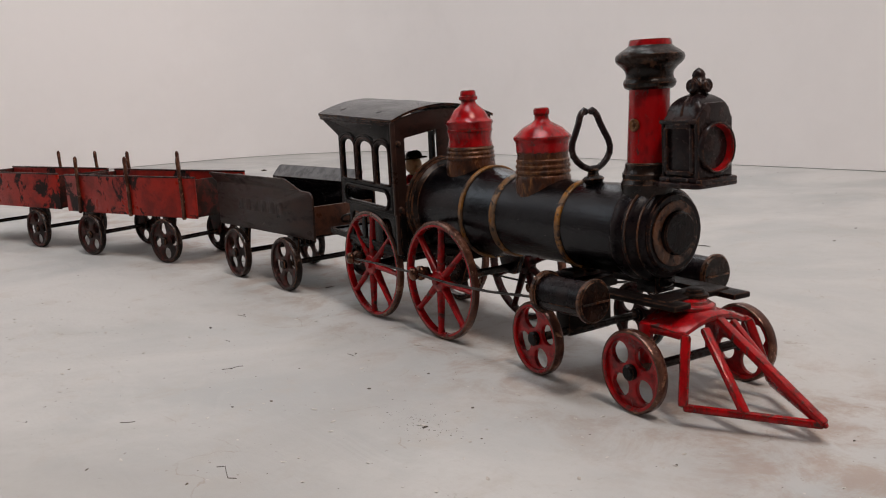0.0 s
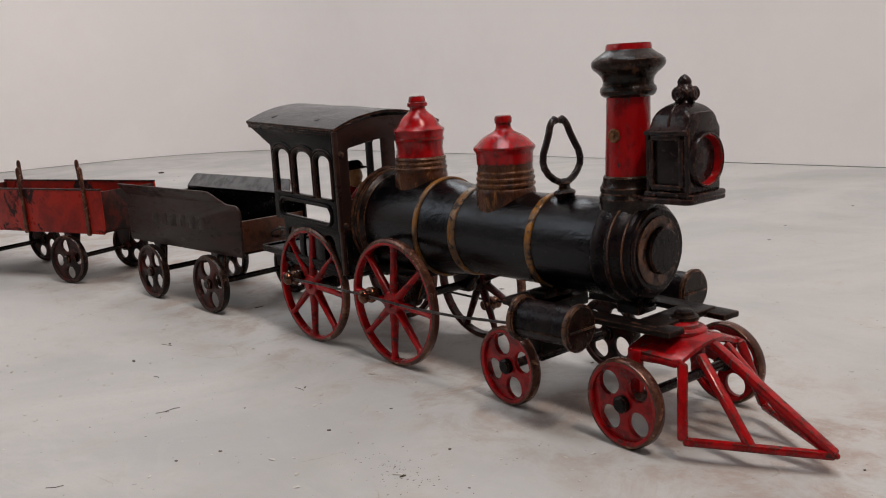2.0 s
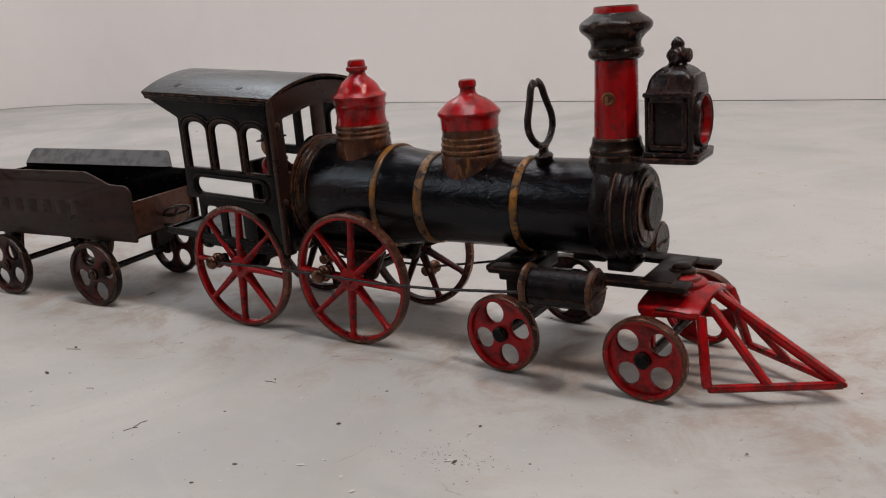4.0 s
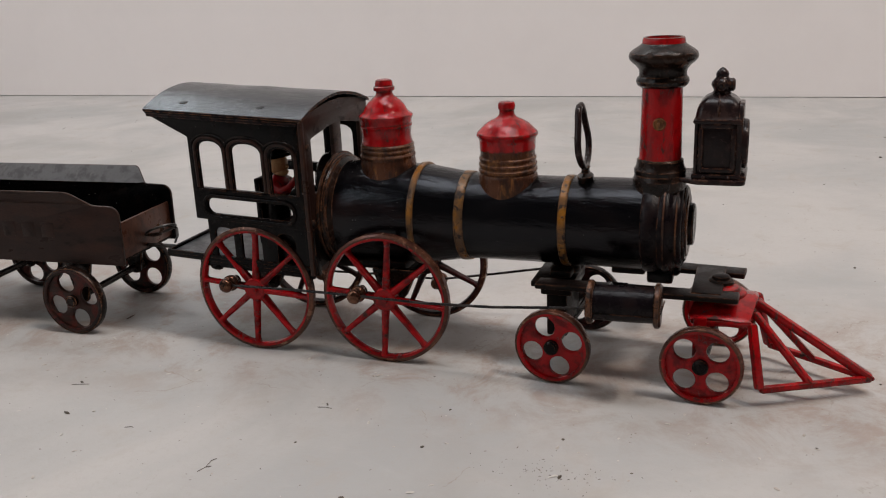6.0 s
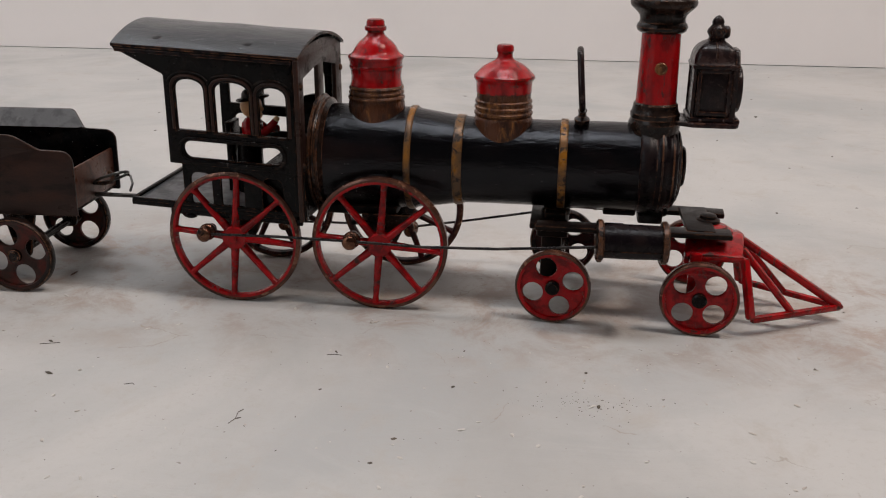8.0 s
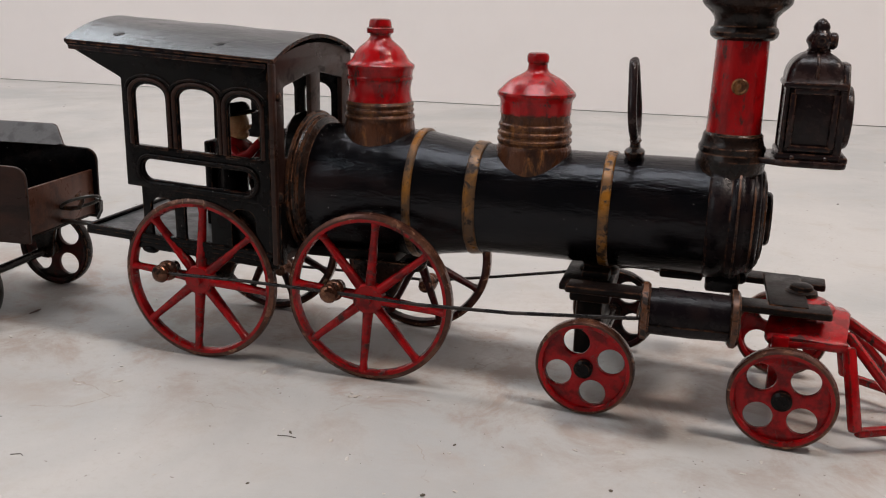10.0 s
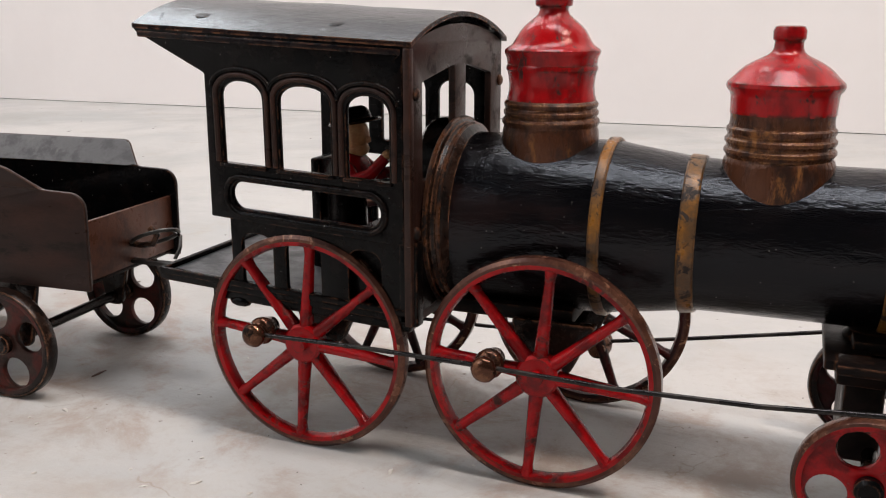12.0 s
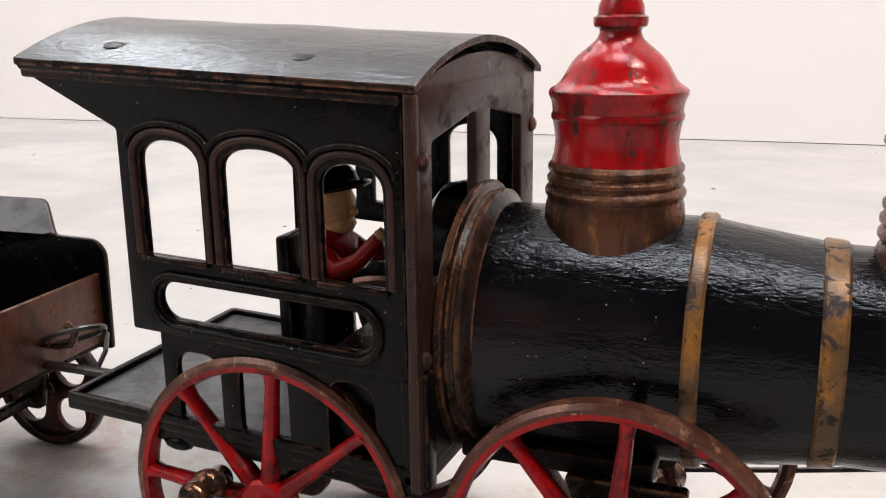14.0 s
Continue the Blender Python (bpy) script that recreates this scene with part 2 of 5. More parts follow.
def floor_material():
    """Off-white painted concrete: soft mottling, trowel streaks, stains, brown shade painted along the train, hairline
    cracks and grains.
    """
    m = bpy.data.materials.new("white_painted_concrete")
    m.use_nodes = True
    nt = m.node_tree
    b = nt.nodes["Principled BSDF"]
    tc = nt.nodes.new("ShaderNodeTexCoord")

    def noise_tex(scale, detail, rough, distortion=0.0, vector=None):
        n = nt.nodes.new("ShaderNodeTexNoise")
        n.inputs["Scale"].default_value, n.inputs["Detail"].default_value = scale, detail
        n.inputs["Roughness"].default_value, n.inputs["Distortion"].default_value = rough, distortion
        nt.links.new(vector or tc.outputs["Object"], n.inputs["Vector"])
        return n.outputs[0]

    def span(src, lo, hi, to=(0, 1)):
        r = nt.nodes.new("ShaderNodeMapRange")
        r.interpolation_type = "SMOOTHSTEP"
        for k, v in zip(("From Min", "From Max", "To Min", "To Max"), (lo, hi, *to)):
            r.inputs[k].default_value = v
        nt.links.new(src, r.inputs["Value"])
        return r.outputs[0]

    def blend(f, a, c):
        n = nt.nodes.new("ShaderNodeMix")
        n.data_type = "RGBA"
        nt.links.new(f, n.inputs[0])
        for k, v in ((6, a), (7, c)):
            if isinstance(v, tuple):
                n.inputs[k].default_value = (*v, 1)
            else:
                nt.links.new(v, n.inputs[k])
        return n.outputs[2]

    def times(a, c):
        n = nt.nodes.new("ShaderNodeMath")
        n.operation = "MULTIPLY"
        for k, v in ((0, a), (1, c)):
            if isinstance(v, float):
                n.inputs[k].default_value = v
            else:
                nt.links.new(v, n.inputs[k])
        return n.outputs[0]

    mp = nt.nodes.new("ShaderNodeMapping")
    mp.inputs["Scale"].default_value = (1.0, 2.6, 1.0)
    mp.inputs["Rotation"].default_value = (0, 0, 0.5)
    nt.links.new(tc.outputs["Object"], mp.inputs["Vector"])
    large = noise_tex(5.0, 5, 0.6, 0.6)
    streak = noise_tex(14.0, 7, 0.65, 1.2, mp.outputs[0])
    grain = noise_tex(300.0, 6, 0.75)
    dots = noise_tex(260.0, 2, 0.5)
    blot = noise_tex(30.0, 6, 0.7, 0.5)
    colour = blend(span(large, 0.35, 0.68), (0.475, 0.455, 0.435), (0.385, 0.380, 0.372))
    colour = blend(times(span(streak, 0.5, 0.78), 0.28), colour, (0.51, 0.495, 0.472))
    colour = blend(times(span(blot, 0.52, 0.72), 0.55), colour, (0.40, 0.36, 0.32))
    colour = blend(times(span(grain, 0.50, 0.72), 0.5), colour, (0.40, 0.37, 0.34))
    colour = blend(times(span(dots, 0.715, 0.76), 0.75), colour, (0.20, 0.17, 0.15))
    smudge = noise_tex(2.6, 7, 0.62, 0.8)
    colour = blend(times(span(smudge, 0.50, 0.68), 0.55), colour, (0.335, 0.318, 0.298))
    bend = nt.nodes.new("ShaderNodeVectorMath")
    bend.operation = "MULTIPLY_ADD"
    bend.inputs[1].default_value = (0.05, 0.05, 0.05)
    warp = nt.nodes.new("ShaderNodeTexNoise")
    warp.inputs["Scale"].default_value, warp.inputs["Detail"].default_value = 25.0, 5
    nt.links.new(tc.outputs["Object"], warp.inputs["Vector"])
    nt.links.new(warp.outputs["Color"], bend.inputs[0])
    nt.links.new(tc.outputs["Object"], bend.inputs[2])
    cells = nt.nodes.new("ShaderNodeTexVoronoi")
    cells.feature = "DISTANCE_TO_EDGE"
    cells.inputs["Scale"].default_value = 7.0
    nt.links.new(bend.outputs[0], cells.inputs["Vector"])
    crack = times(span(cells.outputs["Distance"], 0.0, 0.004, (1, 0)), span(blot, 0.5, 0.62))
    colour = blend(times(crack, 0.65), colour, (0.30, 0.26, 0.22))
    # brown band along the train: stains, plus the warm tint of its shadow
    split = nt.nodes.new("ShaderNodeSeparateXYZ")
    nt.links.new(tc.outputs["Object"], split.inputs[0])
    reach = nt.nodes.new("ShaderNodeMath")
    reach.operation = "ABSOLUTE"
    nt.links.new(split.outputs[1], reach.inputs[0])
    stain_breakup = noise_tex(24.0, 8, 0.74, 0.4)
    stain_shade = times(span(reach.outputs[0], 0.03, 0.12, (1, 0)), span(stain_breakup, 0.44, 0.64))
    colour = blend(times(stain_shade, 0.58), colour, (0.28, 0.182, 0.128))
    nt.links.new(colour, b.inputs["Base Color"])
    nt.links.new(span(large, 0.3, 0.7, (0.5, 0.68)), b.inputs["Roughness"])
    b.inputs["Specular IOR Level"].default_value = 0.35
    add = nt.nodes.new("ShaderNodeMath")
    add.operation = "MULTIPLY_ADD"
    add.inputs[1].default_value = 0.25
    nt.links.new(grain, add.inputs[0])
    nt.links.new(streak, add.inputs[2])
    bp = nt.nodes.new("ShaderNodeBump")
    bp.inputs["Strength"].default_value, bp.inputs["Distance"].default_value = 0.5, 0.0012
    nt.links.new(add.outputs[0], bp.inputs["Height"])
    nt.links.new(bp.outputs[0], b.inputs["Normal"])
    return m


FLOOR = floor_material()


# ---- mesh helpers ----
def part(name, bm, mat, parent=None, label="", smooth=32, m=None):
    """One mesh object out of a bmesh, under a thing or a part."""
    if m is not None:
        bmesh.ops.transform(bm, matrix=m, verts=bm.verts)
    bmesh.ops.recalc_face_normals(bm, faces=bm.faces)
    me = bpy.data.meshes.new(name)
    bm.to_mesh(me)
    bm.free()
    for one in mat if isinstance(mat, (list, tuple)) else [mat]:
        me.materials.append(one)
    me.polygons.foreach_set("use_smooth", [True] * len(me.polygons))
    me.set_sharp_from_angle(angle=radians(smooth))
    ob = new(name, me)
    ob.parent = parent
    return tagged(ob, label)


def thing(name, label, category, m=None, group="", kind=""):
    ob = new(name)
    ob.empty_display_size = 0.02
    if m is not None:
        ob.matrix_basis = m
    return tagged(ob, label, category, group, kind)


def joined(*meshes):
    out = bmesh.new()
    for bm in meshes:
        me = bpy.data.meshes.new("piece")
        bm.to_mesh(me)
        bm.free()
        out.from_mesh(me)
        bpy.data.meshes.remove(me)
    return out


def lathe(profile, segs=48, m=None, wobble=0.0):
    """Turn (height, radius) pairs round the z axis."""
    bm = bmesh.new()
    rings = []
    for z, r in profile:
        if r < 1e-6:
            rings.append([bm.verts.new((0, 0, z))])
        else:
            ring = []
            for k in range(segs):
                a = 2 * math.pi * k / segs
                rr = r * (1 + wobble * noise.noise(Vector((math.cos(a) * 1.3, math.sin(a) * 1.3, z * 120))))
                ring.append(bm.verts.new((rr * math.cos(a), rr * math.sin(a), z)))
            rings.append(ring)
    for a, c in zip(rings, rings[1:]):
        if len(a) == 1 and len(c) == 1:
            continue
        for k in range(segs):
            j = (k + 1) % segs
            if len(a) == 1:
                bm.faces.new((a[0], c[k], c[j]))
            elif len(c) == 1:
                bm.faces.new((a[k], c[0], a[j]))
            else:
                bm.faces.new((a[k], c[k], c[j], a[j]))
    for ring, flip in ((rings[0], True), (rings[-1], False)):
        if len(ring) > 2:
            bm.faces.new(ring[::-1] if flip else ring)
    if m is not None:
        bmesh.ops.transform(bm, matrix=m, verts=bm.verts)
    return bm


ALONG_X = pose(0, 0, 0, 0, 90, 0)      # turns the z axis into x
ALONG_Y = pose(0, 0, 0, -90, 0, 0)     # turns the z axis into y
SIDE = pose(0, 0, 0, 90, 0, 0)         # lays a flat outline into the x-z plane
FRONT = pose(0, 0, 0, 90, 0, 90)       # lays a flat outline into the y-z plane


def shift(x, y, z):
    return Matrix.Translation((x, y, z))


def tube(points, radius, segs=10, closed=False, flat=1.0):
    """A round bar swept along a line of points; radius may be a list."""
    pts = [Vector(p) for p in points]
    n = len(pts)
    radii = radius if isinstance(radius, (list, tuple)) else [radius] * n
    bm = bmesh.new()
    up = Vector((0, 0, 1))
    rings = []
    side = None
    for i, p in enumerate(pts):
        a = pts[i - 1] if i or closed else p
        c = pts[(i + 1) % n] if i < n - 1 or closed else p
        d = (c - a).normalized()
        if side is None:
            side = d.cross(up if abs(d.z) < 0.9 else Vector((1, 0, 0))).normalized()
        side = (side - d * side.dot(d)).normalized()
        over = d.cross(side)
        rings.append([bm.verts.new(p + radii[i] * (math.cos(2 * math.pi * k / segs) * side + flat * math.sin(2 * math.pi * k / segs) * over)) for k in range(segs)])
    pairs = list(zip(rings, rings[1:])) + ([(rings[-1], rings[0])] if closed else [])
    for a, c in pairs:
        for k in range(segs):
            j = (k + 1) % segs
            bm.faces.new((a[k], a[j], c[j], c[k]))
    if not closed:
        bm.faces.new(rings[0][::-1])
        bm.faces.new(rings[-1])
    return bm


def block(x0, x1, y0, y1, z0, z1, bevel=0.0006):
    bm = bmesh.new()
    bmesh.ops.create_cube(bm, size=1.0)
    for v in bm.verts:
        v.co = ((x0 + x1) / 2 + v.co.x * (x1 - x0), (y0 + y1) / 2 + v.co.y * (y1 - y0), (z0 + z1) / 2 + v.co.z * (z1 - z0))
    if bevel:
        bmesh.ops.bevel(bm, geom=bm.edges[:], offset=bevel, segments=2, affect="EDGES", profile=0.5)
    return bm


def bar(a, c, wide, deep, bevel=0.0006, wide2=None):
    """A bevelled straight bar from a to c; wide lies level, deep stands across it."""
    a, c = Vector(a), Vector(c)
    d = (c - a).normalized()
    side = d.cross(Vector((0, 0, 1)))
    side = side.normalized() if side.length > 1e-4 else Vector((0, 1, 0))
    over = side.cross(d)
    bm = bmesh.new()
    rings = []
    for p, w in ((a, wide), (c, wide2 or wide)):
        rings.append([bm.verts.new(p + side * sx * w / 2 + over * sz * deep / 2) for sx, sz in ((-1, -1), (1, -1), (1, 1), (-1, 1))])
    for k in range(4):
        j = (k + 1) % 4
        bm.faces.new((rings[0][k], rings[0][j], rings[1][j], rings[1][k]))
    bm.faces.new(rings[0][::-1])
    bm.faces.new(rings[1])
    if bevel:
        bmesh.ops.bevel(bm, geom=bm.edges[:], offset=bevel, segments=2, affect="EDGES", profile=0.5)
    return bm


def circle(cx, cy, r, n=24, start=0.0):
    return [(cx + r * math.cos(start + 2 * math.pi * k / n), cy + r * math.sin(start + 2 * math.pi * k / n)) for k in range(n)]


def rounded(corners, n=6):
    """A closed outline: corners (x, y, radius), each one filleted."""
    out = []
    m = len(corners)
    for i, (x, y, r) in enumerate(corners):
        p, a, c = Vector((x, y)), Vector(corners[i - 1][:2]), Vector(corners[(i + 1) % m][:2])
        if r <= 0:
            out.append((x, y))
            continue
        u, w = (a - p).normalized(), (c - p).normalized()
        half = u.angle(w) / 2
        d = min(r / math.tan(half), (a - p).length * 0.499, (c - p).length * 0.499)
        r = d * math.tan(half)
        mid = p + (u + w).normalized() * (r / math.sin(half))
        s, e = p + u * d - mid, p + w * d - mid
        turn = s.angle_signed(e)
        for k in range(n + 1):
            t = -turn * k / n
            out.append((mid.x + s.x * math.cos(t) - s.y * math.sin(t), mid.y + s.x * math.sin(t) + s.y * math.cos(t)))
    return out


def plate(outer, holes, thick, bevel=0.0004):
    """A flat plate in the x-y plane, centred on z = 0, with holes through it and rounded edges."""
    cu = bpy.data.curves.new("outline", "CURVE")
    cu.dimensions, cu.fill_mode = "2D", "BOTH"
    cu.extrude, cu.bevel_depth, cu.bevel_resolution, cu.offset = thick / 2 - bevel, bevel, 1, -bevel
    for pts in (outer, *holes):
        sp = cu.splines.new("POLY")
        sp.points.add(len(pts) - 1)
        for q, (x, y) in zip(sp.points, pts):
            q.co = (x, y, 0, 1)
        sp.use_cyclic_u = True
    ob = new("outline", cu)
    me = bpy.data.meshes.new_from_object(ob.evaluated_get(bpy.context.evaluated_depsgraph_get()))
    bpy.data.objects.remove(ob)
    bm = bmesh.new()
    bm.from_mesh(me)
    bpy.data.meshes.remove(me)
    bpy.data.curves.remove(cu)
    bmesh.ops.remove_doubles(bm, verts=bm.verts, dist=1e-6)
    return bm


def ball(x, y, z, rx, ry, rz, n=2):
    bm = bmesh.new()
    bmesh.ops.create_icosphere(bm, subdivisions=n, radius=1.0)
    bmesh.ops.transform(bm, matrix=shift(x, y, z) @ Matrix.Diagonal((rx, ry, rz, 1)), verts=bm.verts)
    return bm


# ---- the studio: floor, curved backdrop wall, closing walls, ceiling ----
XL, XR, YF, YB, TOP, RAD, SKEW = -1.75, 2.4, -2.4, 0.898, 3.0, 0.42, 0.0187


def room():
    bm = block(XL - 0.3, XR + 0.3, YF - 0.3, YB + 0.3, -0.12, 0.0, 0)
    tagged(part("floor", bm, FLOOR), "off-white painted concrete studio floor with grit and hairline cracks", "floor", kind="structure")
    line = [(XR, YB)] + [(XL + RAD + RAD * math.sin(a), YB - RAD + RAD * math.cos(a)) for a in (-math.pi / 2 * k / 14 for k in range(15))] + [(XL, YF)]
    line = [(x, y + SKEW * x) for x, y in line]
    bm = bmesh.new()
    rows = []
    for i, (x, y) in enumerate(line):
        a, c = Vector(line[max(i - 1, 0)]), Vector(line[min(i + 1, len(line) - 1)])
        d = (c - a).normalized()
        out = Vector((d.y, -d.x))
        rows.append([bm.verts.new((x + out.x * w, y + out.y * w, z)) for w, z in ((0, 0.0010), (0, TOP), (0.1, TOP), (0.1, 0.0010))])
    for p, q in zip(rows, rows[1:]):
        for k in range(4):
            bm.faces.new((p[k], p[(k + 1) % 4], q[(k + 1) % 4], q[k]))
    tagged(part("wall_north", bm, WALL, smooth=50), "plain off-white backdrop wall with a rounded corner", "wall", kind="structure")
    back = []
    bm = bmesh.new()
    for i, (x, y) in enumerate(line):
        a, c = Vector(line[max(i - 1, 0)]), Vector(line[min(i + 1, len(line) - 1)])
        d = (c - a).normalized()
        out = Vector((d.y, -d.x))
        back.append([bm.verts.new((x + out.x * w, y + out.y * w, z)) for w, z in ((0.0025, 0.0), (0.0025, 0.0010), (0.012, 0.0010), (0.012, 0.0))])
    for p, q in zip(back, back[1:]):
        for k in range(4):
            bm.faces.new((p[k], p[(k + 1) % 4], q[(k + 1) % 4], q[k]))
    tagged(part("trim", bm, GAP), "dark recessed joint under the backdrop wall", "trim", kind="structure")
    tagged(part("wall_east", block(XR, XR + 0.1, YF, YB + 0.1, 0, TOP, 0), DARK_WALL), "unseen side wall, kept dark grey to limit bounced light", "wall", kind="structure")
    tagged(part("wall_south", block(XL - 0.1, XR + 0.1, YF - 0.1, YF, 0, TOP, 0), DARK_WALL), "unseen wall, kept dark grey to limit bounced light", "wall", kind="structure")
    tagged(part("ceiling", block(XL - 0.1, XR + 0.1, YF - 0.1, YB + 0.1, TOP, TOP + 0.1, 0), CEILING), "unseen ceiling, kept dark grey to limit bounced light", "ceiling", kind="structure")


room()


# ---- wheels ----
def spoked_wheel(name, parent, x, y, z, r, turn, out, paint, label):
    """A driving wheel: rim, eight tapering spokes, hub with a crank boss; out is -1 on the near side, 1 on the far side."""
    at = shift(x, y, z)
    w = 0.0022
    rim = lathe([(-w, r - 0.0034), (-w * 1.05, r - 0.0021), (-w * 1.05, r - 0.0012), (-w * 0.7, r - 0.0001), (0, r), (w * 0.7, r - 0.0001), (w * 1.05, r - 0.0012), (w * 1.05, r - 0.0021), (w, r - 0.0034), (0, r - 0.0040)], 72)
    f = [g for g in rim.faces if len(g.verts) > 4]
    bmesh.ops.delete(rim, geom=f, context="FACES_ONLY")
    rim.verts.ensure_lookup_table()
    n = 72
    first, last = rim.verts[:n], rim.verts[-n:]
    for k in range(n):
        rim.faces.new((last[k], first[k], first[(k + 1) % n], last[(k + 1) % n]))
    wheel = part(name, rim, [TYRE, paint], parent, label, m=at @ ALONG_Y)
    for p in wheel.data.polygons:
        c = p.center
        if math.hypot(c.x - x, c.z - z) < r - 0.0022:
            p.material_index = 1
    for k in range(8):
        a = turn + k * math.pi / 4
        d = Vector((math.cos(a), 0, math.sin(a)))
        c = Vector((x, y, z))
        s = tube([c + d * 0.004, c + d * 0.012, c + d * (r - 0.006), c + d * (r - 0.0030)], [0.0030, 0.0026, 0.0020, 0.0027], 10, flat=0.75)
        part("spoke", s, paint, wheel, smooth=65)
    part("hub", lathe([(-0.003, 0), (-0.003, 0.0056), (-0.0022, 0.0064), (0.0022, 0.0064), (0.003, 0.0056), (0.003, 0)], 28), paint, wheel, m=at @ ALONG_Y)
    part("axle_end", lathe([(-0.004, 0), (-0.004, 0.0022), (0.004, 0.0022), (0.004, 0)], 16), paint, wheel, m=shift(x, y + out * 0.001, z) @ ALONG_Y)
    return wheel


def disc_wheel(name, parent, x, y, z, r, turn, paint, hub, label, yaw=0.0, hole=0.27):
    """A cast disc wheel with four round holes, a raised rim and a hub boss."""
    at = shift(x, y, z) @ pose(0, 0, 0, 0, 0, yaw)
    holes = [circle(0.555 * r * math.cos(turn + k * math.pi / 2), 0.555 * r * math.sin(turn + k * math.pi / 2), hole * r, 22) for k in range(4)]
    web = plate(circle(0, 0, r * 0.93, 56), holes, 0.0024, 0.0005)
    wheel = part(name, web, paint, parent, label, m=at @ SIDE)
    w = 0.0026
    rim = lathe([(-w * 0.9, r * 0.85), (-w, r * 0.89), (-w, r * 0.925), (-w, r * 0.97), (-w * 0.6, r), (w * 0.6, r), (w, r * 0.97), (w, r * 0.925), (w, r * 0.89), (w * 0.9, r * 0.85), (0, r * 0.83)], 56)
    bmesh.ops.delete(rim, geom=[g for g in rim.faces if len(g.verts) > 4], context="FACES_ONLY")
    rim.verts.ensure_lookup_table()
    first, last = rim.verts[:56], rim.verts[-56:]
    for k in range(56):
        rim.faces.new((last[k], first[k], first[(k + 1) % 56], last[(k + 1) % 56]))
    edge = part("rim", rim, [TYRE if paint is WHEEL_RED else BROWN, paint], wheel, m=at @ ALONG_Y)
    for p in edge.data.polygons:
        if math.hypot(p.center.x - x, p.center.y - y, p.center.z - z) < r * 0.93:
            p.material_index = 1
    part("hub", lathe([(-0.0042, 0), (-0.0042, 0.0026), (-0.0034, 0.0036), (0.0034, 0.0036), (0.0042, 0.0026), (0.0042, 0)], 20), hub, wheel, m=at @ ALONG_Y)
    return wheel


# ---- locomotive ----
loco = thing("toy_locomotive", "antique black and red cast-iron toy steam locomotive standing on the floor", "toy locomotive")
BY, BZ = 0.001, 0.0737        # the boiler's axis


BARREL = shift(0, BY, BZ - 0.0010) @ Matrix.Diagonal((1, 1, 1.045, 1))      # the barrel is a little taller than wide


def ring(x0, x1, r, rise=0.0):
    """A band round the boiler between x0 and x1."""
    return lathe([(x0, r - 0.0012), (x0, r), (x0 + 0.0005, r + 0.0004), (x1 - 0.0005, r + 0.0004 - rise), (x1, r - rise), (x1, r - 0.0012 - rise)], 64, BARREL @ ALONG_X, 0.004)


